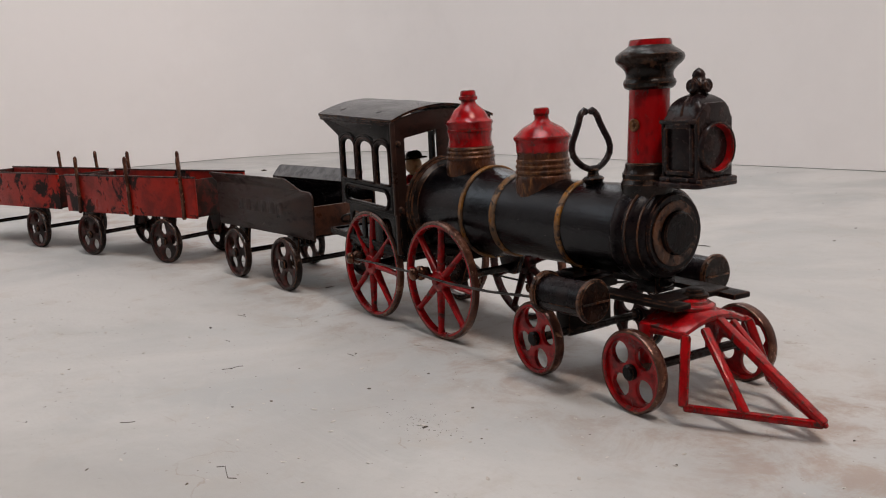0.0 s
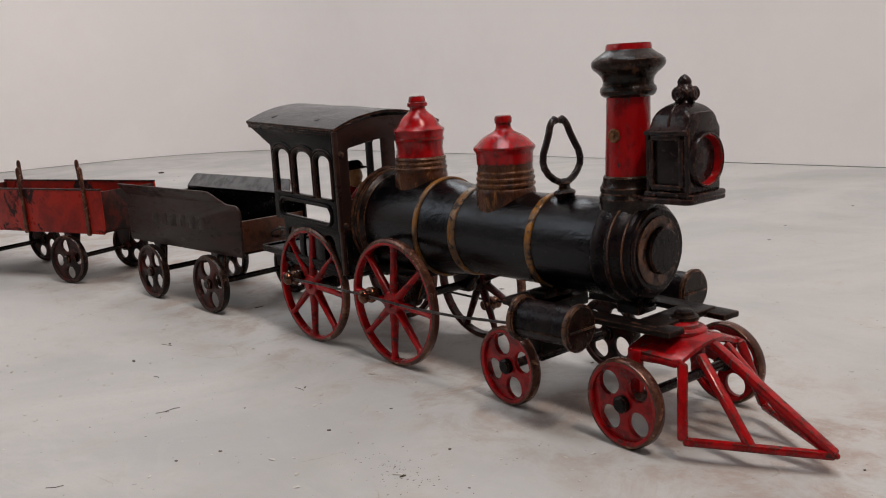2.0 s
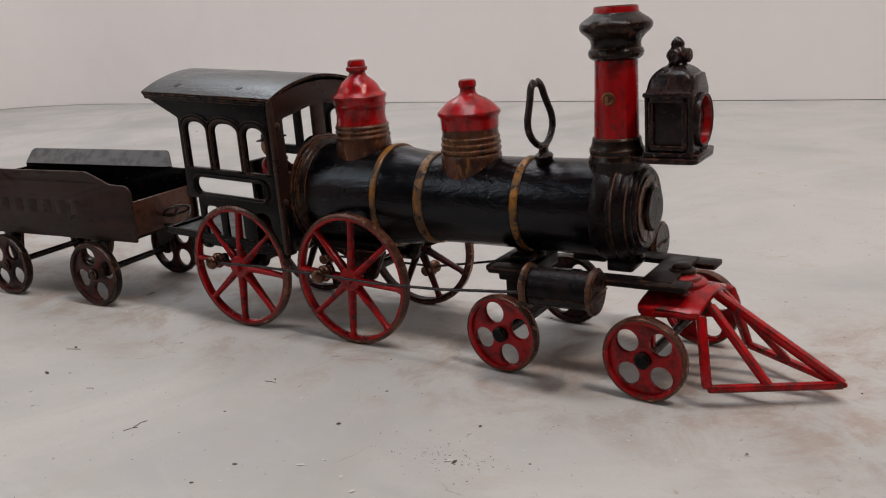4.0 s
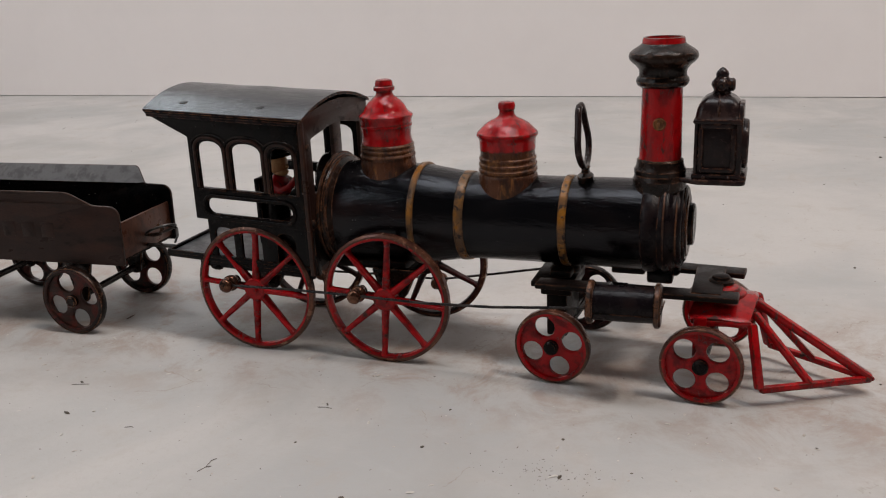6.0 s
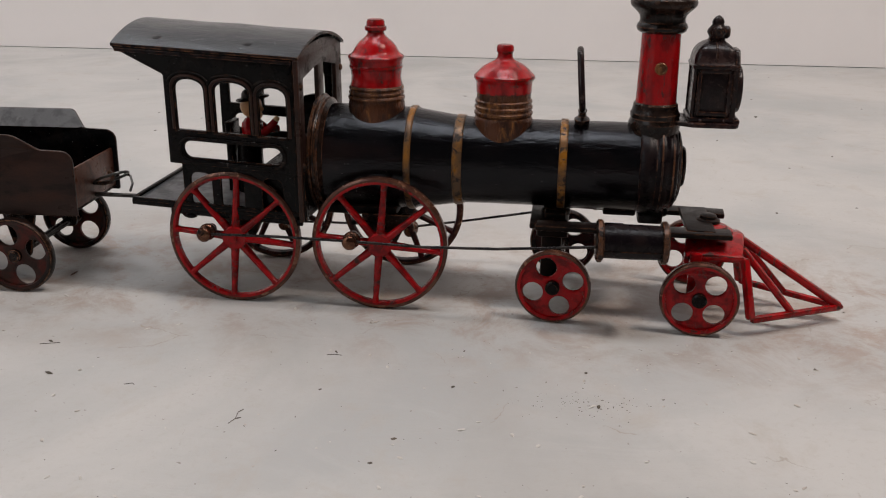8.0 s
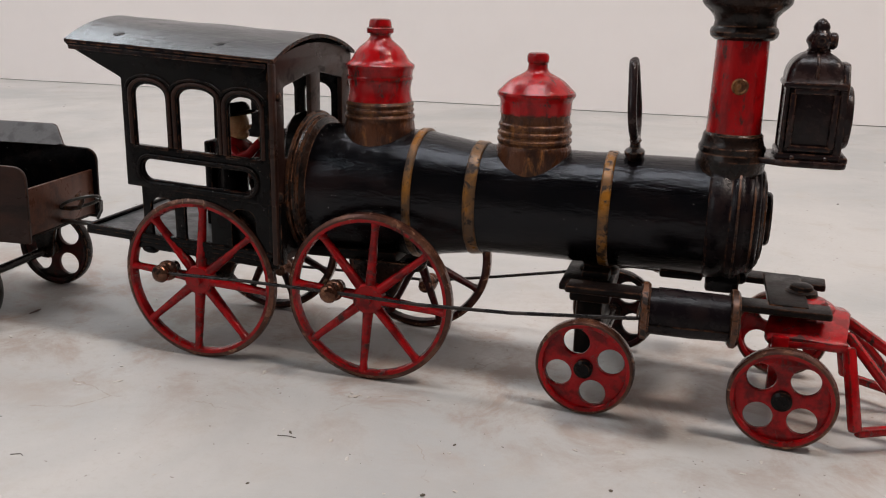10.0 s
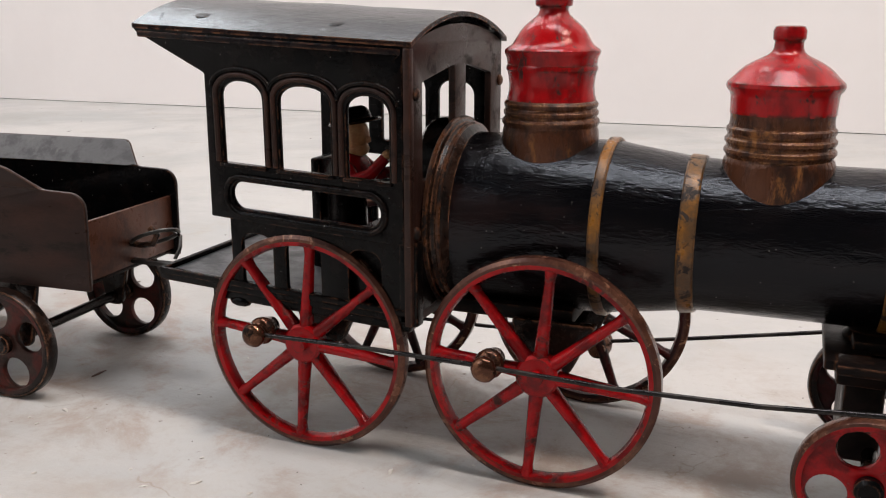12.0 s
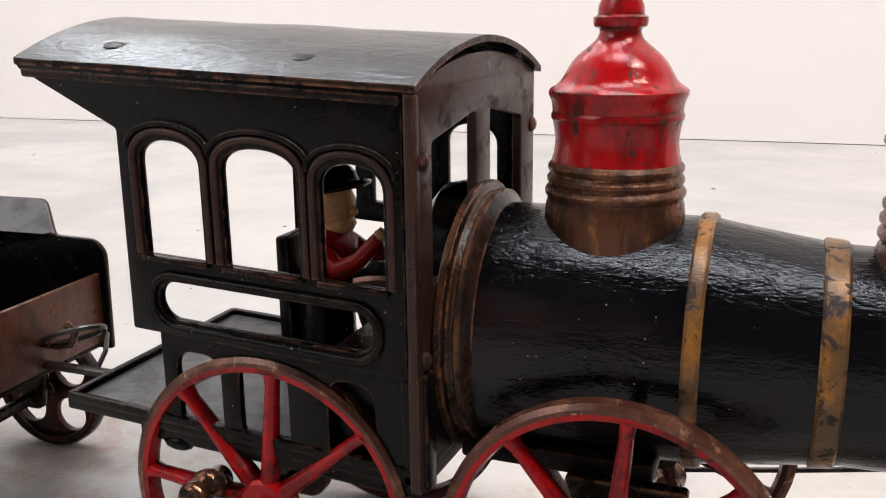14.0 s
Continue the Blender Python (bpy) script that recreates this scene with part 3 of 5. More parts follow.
def boiler():
    b = part("boiler", lathe([(-0.031, 0.0255), (-0.018, 0.0257), (-0.008, 0.0256), (0.004, 0.0254), (0.014, 0.0253), (0.021, 0.0250), (0.026, 0.0243), (0.034, 0.0231),
                              (0.042, 0.0220), (0.048, 0.0214), (0.060, 0.0211), (0.080, 0.0211), (0.100, 0.0212), (0.120, 0.0213), (0.1355, 0.0214)], 72,
                             BARREL @ ALONG_X, 0.012), BOILER, loco, "glossy black boiler with brush-marked paint")
    part("band", ring(0.0180, 0.0214, 0.0256), GOLD, b, "worn gold-painted boiler band")
    part("band", ring(0.0420, 0.0468, 0.0222, 0.0004), GOLD, b, "worn gold-painted boiler band")
    part("band", ring(0.0948, 0.0988, 0.0216), GOLD, b, "worn gold-painted boiler band")
    part("flange", lathe([(-0.0262, 0.020), (-0.0262, 0.0298), (-0.0254, 0.0304), (-0.0244, 0.0300), (-0.0238, 0.0286), (-0.0226, 0.0281), (-0.0216, 0.0285), (-0.0206, 0.0279),
                          (-0.0199, 0.0266), (-0.0190, 0.0257), (-0.0190, 0.020)], 64, shift(-0.0042, BY, BZ) @ ALONG_X, 0.004), [BROWN], b, "stepped brown flange with copper-rubbed edges")
    part("edge", lathe([(-0.0257, 0.0296), (-0.0256, 0.0307), (-0.0247, 0.0307), (-0.0244, 0.0296)], 64, shift(-0.0042, BY, BZ) @ ALONG_X, 0.006), COPPER, b)
    part("edge", lathe([(-0.0221, 0.0278), (-0.0220, 0.0288), (-0.0211, 0.0288), (-0.0208, 0.0276)], 64, shift(-0.0042, BY, BZ) @ ALONG_X, 0.006), COPPER, b)
    s = part("smokebox", lathe([(0.1340, 0.0200), (0.1340, 0.0222), (0.1348, 0.0231), (0.1365, 0.0236), (0.1395, 0.0234), (0.1408, 0.0226), (0.1420, 0.0224), (0.1432, 0.0231),
                                (0.1460, 0.0231), (0.1472, 0.0224), (0.1480, 0.0213), (0.1492, 0.0208), (0.1510, 0.0208), (0.1520, 0.0202), (0.1526, 0.0192), (0.1526, 0.0150)], 72,
                               shift(0, BY, BZ - 0.0006) @ ALONG_X, 0.010), CYLINDER, loco, "brown-worn black smokebox with stepped rings")
    part("door", lathe([(0.1500, 0.0190), (0.1532, 0.0186), (0.1540, 0.0176), (0.1540, 0.0150), (0.1547, 0.0143), (0.1547, 0.0118), (0.1540, 0.0112), (0.1540, 0.0106), (0.1566, 0.0102),
                        (0.1573, 0.0095), (0.1574, 0.005), (0.1574, 0)], 64, shift(0, BY + 0.0005, BZ) @ ALONG_X, 0.012), CYLINDER, s, "round door with a raised centre disc")
    for r, x in ((0.0231, 0.1446), (0.0206, 0.1502), (0.0146, 0.1543)):
        part("edge", lathe([(x - 0.0005, r - 0.0006), (x - 0.0004, r + 0.0005), (x + 0.0004, r + 0.0005), (x + 0.0006, r - 0.0006)], 72, shift(0, BY, BZ - 0.0003) @ ALONG_X, 0.012), COPPER, s)
    part("foot", joined(block(0.1360, 0.1485, -0.006, 0.008, 0.0445, 0.0530, 0.0014), ball(0.1485, BY, 0.0500, 0.0035, 0.005, 0.0030)), BLACK, s)
    return b


boiler()


def dome(name, x, y, base, lid, label):
    d = part(name, lathe(base, 48, shift(x, y, 0), 0.008), BRONZE, loco, label)
    part("lid", lathe(lid, 48, shift(x, y, 0), 0.010), RED, d, "chipped red-painted lid with a knob")


dome("steam_dome", 0.0004, -0.0006, [(0.0880, 0.0140), (0.0945, 0.0147), (0.0990, 0.0146), (0.1018, 0.0143), (0.1026, 0.0140), (0.1032, 0.0141), (0.1037, 0.0145), (0.1045, 0.0146), (0.1051, 0.0143), (0.1056, 0.0137), (0.1060, 0.0138), (0.1066, 0.0142), (0.1073, 0.0142), (0.1078, 0.0138), (0.1083, 0.0136), (0.1088, 0.0140), (0.1096, 0.0141), (0.1102, 0.0137), (0.1106, 0.0132), (0.1106, 0.0094)],
     [(0.1098, 0.0093), (0.1098, 0.0132), (0.1110, 0.0133), (0.1122, 0.0129), (0.1150, 0.0126), (0.1176, 0.0129), (0.1188, 0.0131), (0.1194, 0.0135), (0.1202, 0.0135), (0.1208, 0.0132), (0.1226, 0.0134), (0.1234, 0.0137), (0.1242, 0.0141), (0.1250, 0.0141),
      (0.1255, 0.0137), (0.1261, 0.0127), (0.1269, 0.0118), (0.1280, 0.0111), (0.1293, 0.0104), (0.1306, 0.0096), (0.1319, 0.0085), (0.1331, 0.0071), (0.1342, 0.0057), (0.1352, 0.0047), (0.1364, 0.0042), (0.1372, 0.0043), (0.1376, 0.0053), (0.1382, 0.0055), (0.1394, 0.0055), (0.1399, 0.0047), (0.1418, 0.0045), (0.1429, 0.0040), (0.1432, 0.0030), (0.1431, 0.0000)],
     "bronze-painted ringed dome seated on the boiler")
dome("sand_dome", 0.0657, -0.001, [(0.083, 0.0146), (0.0900, 0.0150), (0.0952, 0.0149), (0.0964, 0.0146), (0.0970, 0.0141), (0.0976, 0.0143), (0.0984, 0.0149), (0.0993, 0.0148), (0.0999, 0.0142), (0.1005, 0.0142),
                                   (0.1012, 0.0147), (0.1021, 0.0147), (0.1027, 0.0141), (0.1034, 0.0140), (0.1041, 0.0144), (0.1050, 0.0144), (0.1056, 0.0138), (0.1074, 0.0136), (0.1098, 0.0138), (0.1098, 0.010)],
     [(0.1090, 0.010), (0.1090, 0.01395), (0.1110, 0.0140), (0.1136, 0.0141), (0.1146, 0.0143), (0.1154, 0.0150), (0.1163, 0.0154), (0.1173, 0.0152), (0.1180, 0.0145), (0.1190, 0.0134), (0.1203, 0.0122),
      (0.1216, 0.0107), (0.1228, 0.0088), (0.1238, 0.0068), (0.1246, 0.0052), (0.1254, 0.0043), (0.1264, 0.0038), (0.1282, 0.0037), (0.1288, 0.0042), (0.1309, 0.0043), (0.1320, 0.0038), (0.1323, 0.003), (0.1322, 0)],
     "bronze-painted ringed dome seated on the boiler")


def bell_frame():
    x, y = 0.1052, -0.0025
    pts = []
    for s, u in ((0.0, 0.0040), (0.010, 0.0036), (0.10, 0.0066), (0.18, 0.0096), (0.28, 0.0118), (0.38, 0.0124), (0.50, 0.0116), (0.64, 0.0092), (0.78, 0.0070), (0.90, 0.0056), (0.96, 0.0042), (1.0, 0.0026), (0.97, 0.0011)):
        pts.append((s, u))
    z0, h = 0.1005, 0.0300
    right = [(x - 0.09 * s * h, y + 1.05 * u, z0 + s * h) for s, u in pts[2:]]
    left = [(x - 0.09 * s * h, y - 1.05 * u, z0 + s * h) for s, u in pts[2:]]
    loop = left[::-1] + [(x, y - 0.003, z0 + 0.0012), (x, y + 0.003, z0 + 0.0012)] + right
    b = part("bell_frame", tube(loop, 0.00165, 12), LAMP, loco, "lyre-shaped worn iron bell frame without its bell", smooth=65)
    part("foot", joined(lathe([(0.0935, 0.004), (0.0955, 0.0062), (0.0968, 0.0066), (0.0976, 0.0056), (0.0984, 0.0036), (0.1000, 0.0032), (0.1012, 0.0040), (0.1020, 0.0030), (0.1024, 0)], 24, shift(x, y, 0) @ Matrix.Diagonal((0.6, 1.0, 1.0, 1)))), BROWN, b)


bell_frame()


def chimney():
    lean = Matrix(((1, 0, 0, 0.1405), (0, 1, 0.035, -0.0048), (0, 0, 1, 0), (0, 0, 0, 1)))      # it tips a little to the far side
    c = part("chimney", lathe([(0.100, 0.0098), (0.1062, 0.0099), (0.115, 0.0097), (0.130, 0.0094), (0.1405, 0.0093), (0.1405, 0.004)], 44, lean, 0.012), RED, loco, "red-painted chimney pipe with dark chips")
    part("base", lathe([(0.089, 0.0118), (0.0945, 0.0125), (0.0966, 0.0127), (0.0978, 0.0121), (0.0988, 0.0117), (0.0998, 0.0121), (0.1012, 0.0121), (0.1022, 0.0114), (0.1040, 0.0109), (0.1056, 0.0108),
                        (0.1064, 0.0102), (0.1064, 0.009)], 48, lean, 0.012), BROWN, c)
    part("cap", lathe([(0.1395, 0.009), (0.1398, 0.0104), (0.1408, 0.0116), (0.1424, 0.0121), (0.1438, 0.0117), (0.1446, 0.0109), (0.1462, 0.0107), (0.1478, 0.0111), (0.1496, 0.0126), (0.1512, 0.0145),
                       (0.1524, 0.0155), (0.1538, 0.0158), (0.1552, 0.0154), (0.1566, 0.0138), (0.1578, 0.0119), (0.1588, 0.0104), (0.1594, 0.0098)], 52, lean, 0.018), BROWN, c, "flared brown-black chimney cap")
    part("mouth", lathe([(0.1585, 0.0100), (0.1596, 0.0098), (0.1612, 0.0096), (0.1620, 0.0092), (0.1620, 0.0082), (0.1600, 0.0078), (0.1500, 0.0074), (0.1440, 0.0072), (0.1440, 0)], 44, lean, 0.014), RED, c)
    at = shift(0.1408, -0.0108, 0.1238) @ pose(0, 0, 0, 90, 0, -6)
    part("badge", joined(lathe([(-0.0006, 0), (-0.0006, 0.0030), (0.0004, 0.0030), (0.0009, 0.0024), (0.0005, 0.0018), (0.0005, 0)], 20, at), lathe([(0, 0), (0, 0.0011), (0.0011, 0.0009), (0.0013, 0)], 12, at)), BRONZE, c, "small round bronze stud")


chimney()


def lantern():
    y, yh = 0.0008, 0.0026        # the hood sits a little towards the far side
    L = part("headlamp", block(0.1570, 0.1755, y - 0.0102, y + 0.0102, 0.1005, 0.1250, 0.0010), LAMP, loco, "large brown-black headlamp with a red-lined reflector opening")
    part("bracket", plate(rounded([(0.134, y - 0.0085, 0.003), (0.150, y - 0.0095, 0.002), (0.158, y - 0.0142, 0.002), (0.1795, y - 0.0142, 0.0035), (0.1795, y + 0.0142, 0.0035), (0.158, y + 0.0142, 0.002),
                                  (0.150, y + 0.0095, 0.002), (0.134, y + 0.0085, 0.003)]), [], 0.0024, 0.0008), LAMP, L, m=shift(0, 0, 0.0977))
    part("foot", block(0.1555, 0.1772, y - 0.0120, y + 0.0120, 0.0986, 0.1014, 0.0010), LAMP, L)
    for s in (-1, 1):
        yy = y + s * 0.0104
        part("side_panel", joined(*[bar(a, c, 0.0026, 0.0022, 0.0006) for a, c in (((0.1592, yy, 0.1032), (0.1592, yy, 0.1226)), ((0.1735, yy, 0.1032), (0.1735, yy, 0.1226)),
                                                                                ((0.1592, yy, 0.1232), (0.1735, yy, 0.1232)), ((0.1592, yy, 0.1030), (0.1735, yy, 0.1030)))]), LAMP, L)
    part("cornice", joined(block(0.1556, 0.1770, y - 0.0117, y + 0.0117, 0.1240, 0.1262, 0.0009)), LAMP, L)
    rows, bm = [], bmesh.new()
    for z, k in ((0.1258, 1.0), (0.1280, 0.985), (0.1305, 0.93), (0.1325, 0.84), (0.1342, 0.70), (0.1354, 0.55), (0.1362, 0.40), (0.1366, 0.30)):
        hx, hy, rr = 0.0102 * k, 0.0112 * k, 0.003 * k
        cx = 0.1664
        rows.append([bm.verts.new((cx + px, (y if z < 0.127 else yh) + py, z)) for px, py in rounded([(-hx, -hy, rr), (hx, -hy, rr), (hx, hy, rr), (-hx, hy, rr)], 4)])
    for a, c in zip(rows, rows[1:]):
        for k in range(len(a)):
            j = (k + 1) % len(a)
            bm.faces.new((a[k], a[j], c[j], c[k]))
    bm.faces.new(rows[0][::-1])
    bm.faces.new(rows[-1])
    part("hood", bm, LAMP, L, smooth=40)
    for q in (-1, 1):
        part("hood_rib", tube([(0.1664, yh + q * 0.0112, 0.1262), (0.1664, yh + q * 0.0109, 0.1285), (0.1664, yh + q * 0.0101, 0.1308), (0.1664, yh + q * 0.0086, 0.1330), (0.1664, yh + q * 0.0062, 0.1350), (0.1664, yh + q * 0.0036, 0.1364)], 0.0007, 8), LAMP, L, smooth=65)
    for x in (0.1572, 0.1752):
        for q in (-1, 1):
            part("corner_bead", tube([(x, y + q * 0.0103, 0.1012), (x, y + q * 0.0103, 0.1244)], 0.0009, 8), LAMP, L, smooth=65)
    part("sill", bar((0.1780, y - 0.0122, 0.0994), (0.1780, y + 0.0122, 0.0994), 0.0034, 0.0028, 0.0010), LAMP, L)
    part("finial", joined(lathe([(0.1355, 0.0034), (0.1366, 0.0042), (0.1376, 0.0036), (0.1386, 0.0040), (0.1400, 0.0048), (0.1414, 0.0045), (0.1428, 0.0034), (0.1438, 0.0027), (0.1450, 0.0029), (0.1462, 0.0024),
                                 (0.1474, 0.0013), (0.1481, 0)], 24, shift(0.1668, yh, 0)),
                          *[lathe([(0, 0.0030), (0.0016, 0.0030), (0.0024, 0.0022), (0.0020, 0.0012), (0.0026, 0)], 18, shift(0.1668, yh, 0.1402) @ pose(0, 0, 0, 90 * s, 0, 0) @ shift(0, 0, 0.0034)) for s in (1, -1)],
                          lathe([(0, 0.0030), (0.0016, 0.0030), (0.0024, 0.0022), (0.0020, 0.0012), (0.0026, 0)], 18, shift(0.1668, yh, 0.1402) @ ALONG_X @ shift(0, 0, 0.0034))), LAMP, L)
    at = shift(0, y, 0.1136) @ ALONG_X
    part("front_plate", plate(rounded([(y - 0.0112, 0.1005, 0.001), (y + 0.0112, 0.1005, 0.001), (y + 0.0112, 0.1262, 0.001), (y + 0.006, 0.1330, 0.003), (y - 0.006, 0.1330, 0.003), (y - 0.0112, 0.1262, 0.001)]),
                              [circle(y, 0.1136, 0.0101, 36)], 0.0022, 0.0005), LAMP, L, m=shift(0.1762, 0, 0) @ FRONT)
    rim = lathe([(0.1766, 0.0102), (0.1766, 0.0112), (0.1775, 0.0114), (0.1787, 0.0113), (0.1794, 0.0110), (0.1796, 0.0106), (0.1791, 0.0102)], 44, at)
    bmesh.ops.delete(rim, geom=[g for g in rim.faces if len(g.verts) > 4], context="FACES_ONLY")
    part("lens_ring", rim, LAMP, L, "worn round lamp rim")
    cup = lathe([(0.1792, 0.01035), (0.1788, 0.0099), (0.1780, 0.0097), (0.1768, 0.0094), (0.1757, 0.0091)], 36, at)
    bmesh.ops.delete(cup, geom=[g for g in cup.faces if len(g.verts) > 4], context="FACES_ONLY")
    part("reflector", cup, RED, L, "red-painted lamp reflector bowl")
    part("lamp_back", lathe([(0.1750, 0), (0.1750, 0.0096), (0.1760, 0.0096), (0.1761, 0.006), (0.1768, 0.004), (0.1769, 0)], 32, at), LAMP, L)
    for i in range(2):
        part("stud", ball(0.161 + i * 0.011, y - 0.0122, 0.0998, 0.0010, 0.0008, 0.0010, 1), LAMP, L)


lantern()


# ---- cab, a little higher at its rear ----
CAB = Matrix(((1, 0, 0, -0.0022), (0, 1, 0, 0), (-0.05, 0, 1, -0.05 * 0.028), (0, 0, 0, 1)))
CN, CF = -0.0345, 0.0365      # the cab's near and far side


def cab_side(y, out):
    """A cast side wall with three arched windows and a long slot, flaring to the rear under the roof."""
    wins = [(-0.0907, -0.0763, 0.0882, 0.1131), (-0.0707, -0.0536, 0.0882, 0.1131), (-0.0484, -0.0350, 0.0882, 0.1121)]
    def arch(a, c, foot, spring, rise, n=14, power=2.2):
        """An upright opening with a flat basket-handle arch."""
        mid, half = (a + c) / 2, (c - a) / 2
        over = []
        for k in range(n + 1):
            q = math.pi * k / n
            cq, sq = math.cos(q), math.sin(q)
            over.append((mid + half * math.copysign(abs(cq) ** (2 / power), cq), spring + rise * abs(sq) ** (2 / power)))
        return [(a, foot), (c, foot)] + over

    holes = [arch(a, c, z0, z1 - 0.0050, 0.0050) for a, c, z0, z1 in wins]
    slot = rounded([(-0.0886, 0.0742, 0.0041), (-0.0380, 0.0742, 0.0041), (-0.0380, 0.0826, 0.0041), (-0.0886, 0.0826, 0.0041)], 8)
    outer = rounded([(-0.0306, 0.0700, 0.0006), (-0.0306, 0.1275, 0), (-0.1212, 0.1275, 0), (-0.1212, 0.1258, 0.0022), (-0.1180, 0.1243, 0.003), (-0.0962, 0.1146, 0.001), (-0.0966, 0.0705, 0.0006)], 3)
    s = part("cab_side", plate(outer, holes + [slot], 0.0022, 0.0005), BLACK, loco, "black cab side with three arched windows", m=CAB @ shift(0, y, 0) @ SIDE)
    for a, c, z0, z1 in wins:
        e = 0.0017
        line = arch(a - e, c + e, z0 + 0.0002, z1 - 0.0044, 0.0064)
        part("window_moulding", tube([(u, y + out * 0.0012, w) for u, w in line[1:] + line[:1]], 0.00085, 8), TENDER, s, smooth=65, m=CAB)
        e = 0.0029
        line = arch(a - e, c + e, z0, z1 - 0.0020, 0.0056, power=2.0)[2:]
        part("hood_moulding", tube([(u, y + out * 0.0012, w) for u, w in line], 0.00075, 8), BLACK, s, smooth=65, m=CAB)
        part("window_sill", bar((a - 0.001, y + out * 0.0012, z0 - 0.0006), (c + 0.001, y + out * 0.0012, z0 - 0.0006), 0.0018, 0.0012, 0.0003), BLACK, s, m=CAB)
    rim = rounded([(-0.0903, 0.0725, 0.0056), (-0.0363, 0.0725, 0.0056), (-0.0363, 0.0843, 0.0056), (-0.0903, 0.0843, 0.0056)], 8)
    part("slot_moulding", tube([(u, y + out * 0.0014, w) for u, w in rim], 0.0009, 8, closed=True), BLACK, s, smooth=65, m=CAB)
    low = rounded([(-0.0915, 0.0470, 0), (-0.0290, 0.0470, 0), (-0.0290, 0.0715, 0), (-0.0915, 0.0715, 0)])
    lows = [rounded([(a, 0.0500, 0.0006), (c, 0.0500, 0.0006), (c, 0.0660, 0.004), (a, 0.0660, 0.004)], 6) for a, c in (((-0.0876, -0.0764), (-0.0716, -0.0596), (-0.0500, -0.0392)) if out < 0 else ((-0.0876, -0.0750), (-0.0726, -0.0596)))]
    part("lower_panel", plate(low, lows, 0.0020, 0.0004), BLACK, s, m=CAB @ shift(0, y - out * 0.0022, 0) @ SIDE)


cab_side(CN, -1)
cab_side(CF, 1)


def arc_z(v, top=0.1345, eave=0.1278):
    return eave + (top - eave) * (1 - v * v)


CABF = CAB @ Matrix(((1, 0.040, 0, -0.0016), (0, 1, 0, 0), (0, 0, 1, 0), (0, 0, 0, 1)))      # the front stands a little askew


def cab_front():
    mid, half = (CN + CF) / 2, (CF - CN) / 2 + 0.0008
    top = [(mid + half * v, arc_z(v, 0.1328, 0.1268)) for v in (1 - k / 8 for k in range(17))]
    outer = [(mid - half, 0.0455), (mid + half, 0.0455)] + top
    holes = []
    for s in (-1, 1):
        a, c = mid + s * 0.0044, mid + s * (0.0280 if s < 0 else 0.0262)
        pts = [(a, 0.0880, 0.0006), (c, 0.0880, 0.0006), (c, 0.1165, 0.0012), (a, 0.1205, 0.0012)]
        holes.append(rounded(pts if s > 0 else pts[::-1], 4))
    f = part("cab_front", plate(outer, holes, 0.0024, 0.0005), TENDER, loco, "brown-rubbed cab front with two windows", m=CABF @ shift(-0.0266, 0, 0) @ FRONT)
    for y, z in ((CN + 0.0026, 0.1135), (CF - 0.0015, 0.1135), (CN + 0.0024, 0.0735)):
        part("bolt", lathe([(-0.0262, 0.0019), (-0.0249, 0.0019), (-0.0243, 0.0011), (-0.0242, 0)], 14, CABF @ shift(0, y, z) @ ALONG_X), COPPER, f)
    part("corner_strip", bar((-0.0262, CN - 0.0002, 0.0700), (-0.0262, CN - 0.0002, 0.1262), 0.0030, 0.0022, 0.0006), TENDER, f, m=CABF)
    part("corner_post", bar((-0.0275, CN + 0.0035, 0.0448), (-0.0275, CN + 0.0035, 0.0710), 0.0050, 0.0060, 0.0008), BLACK, f, m=CABF)


cab_front()


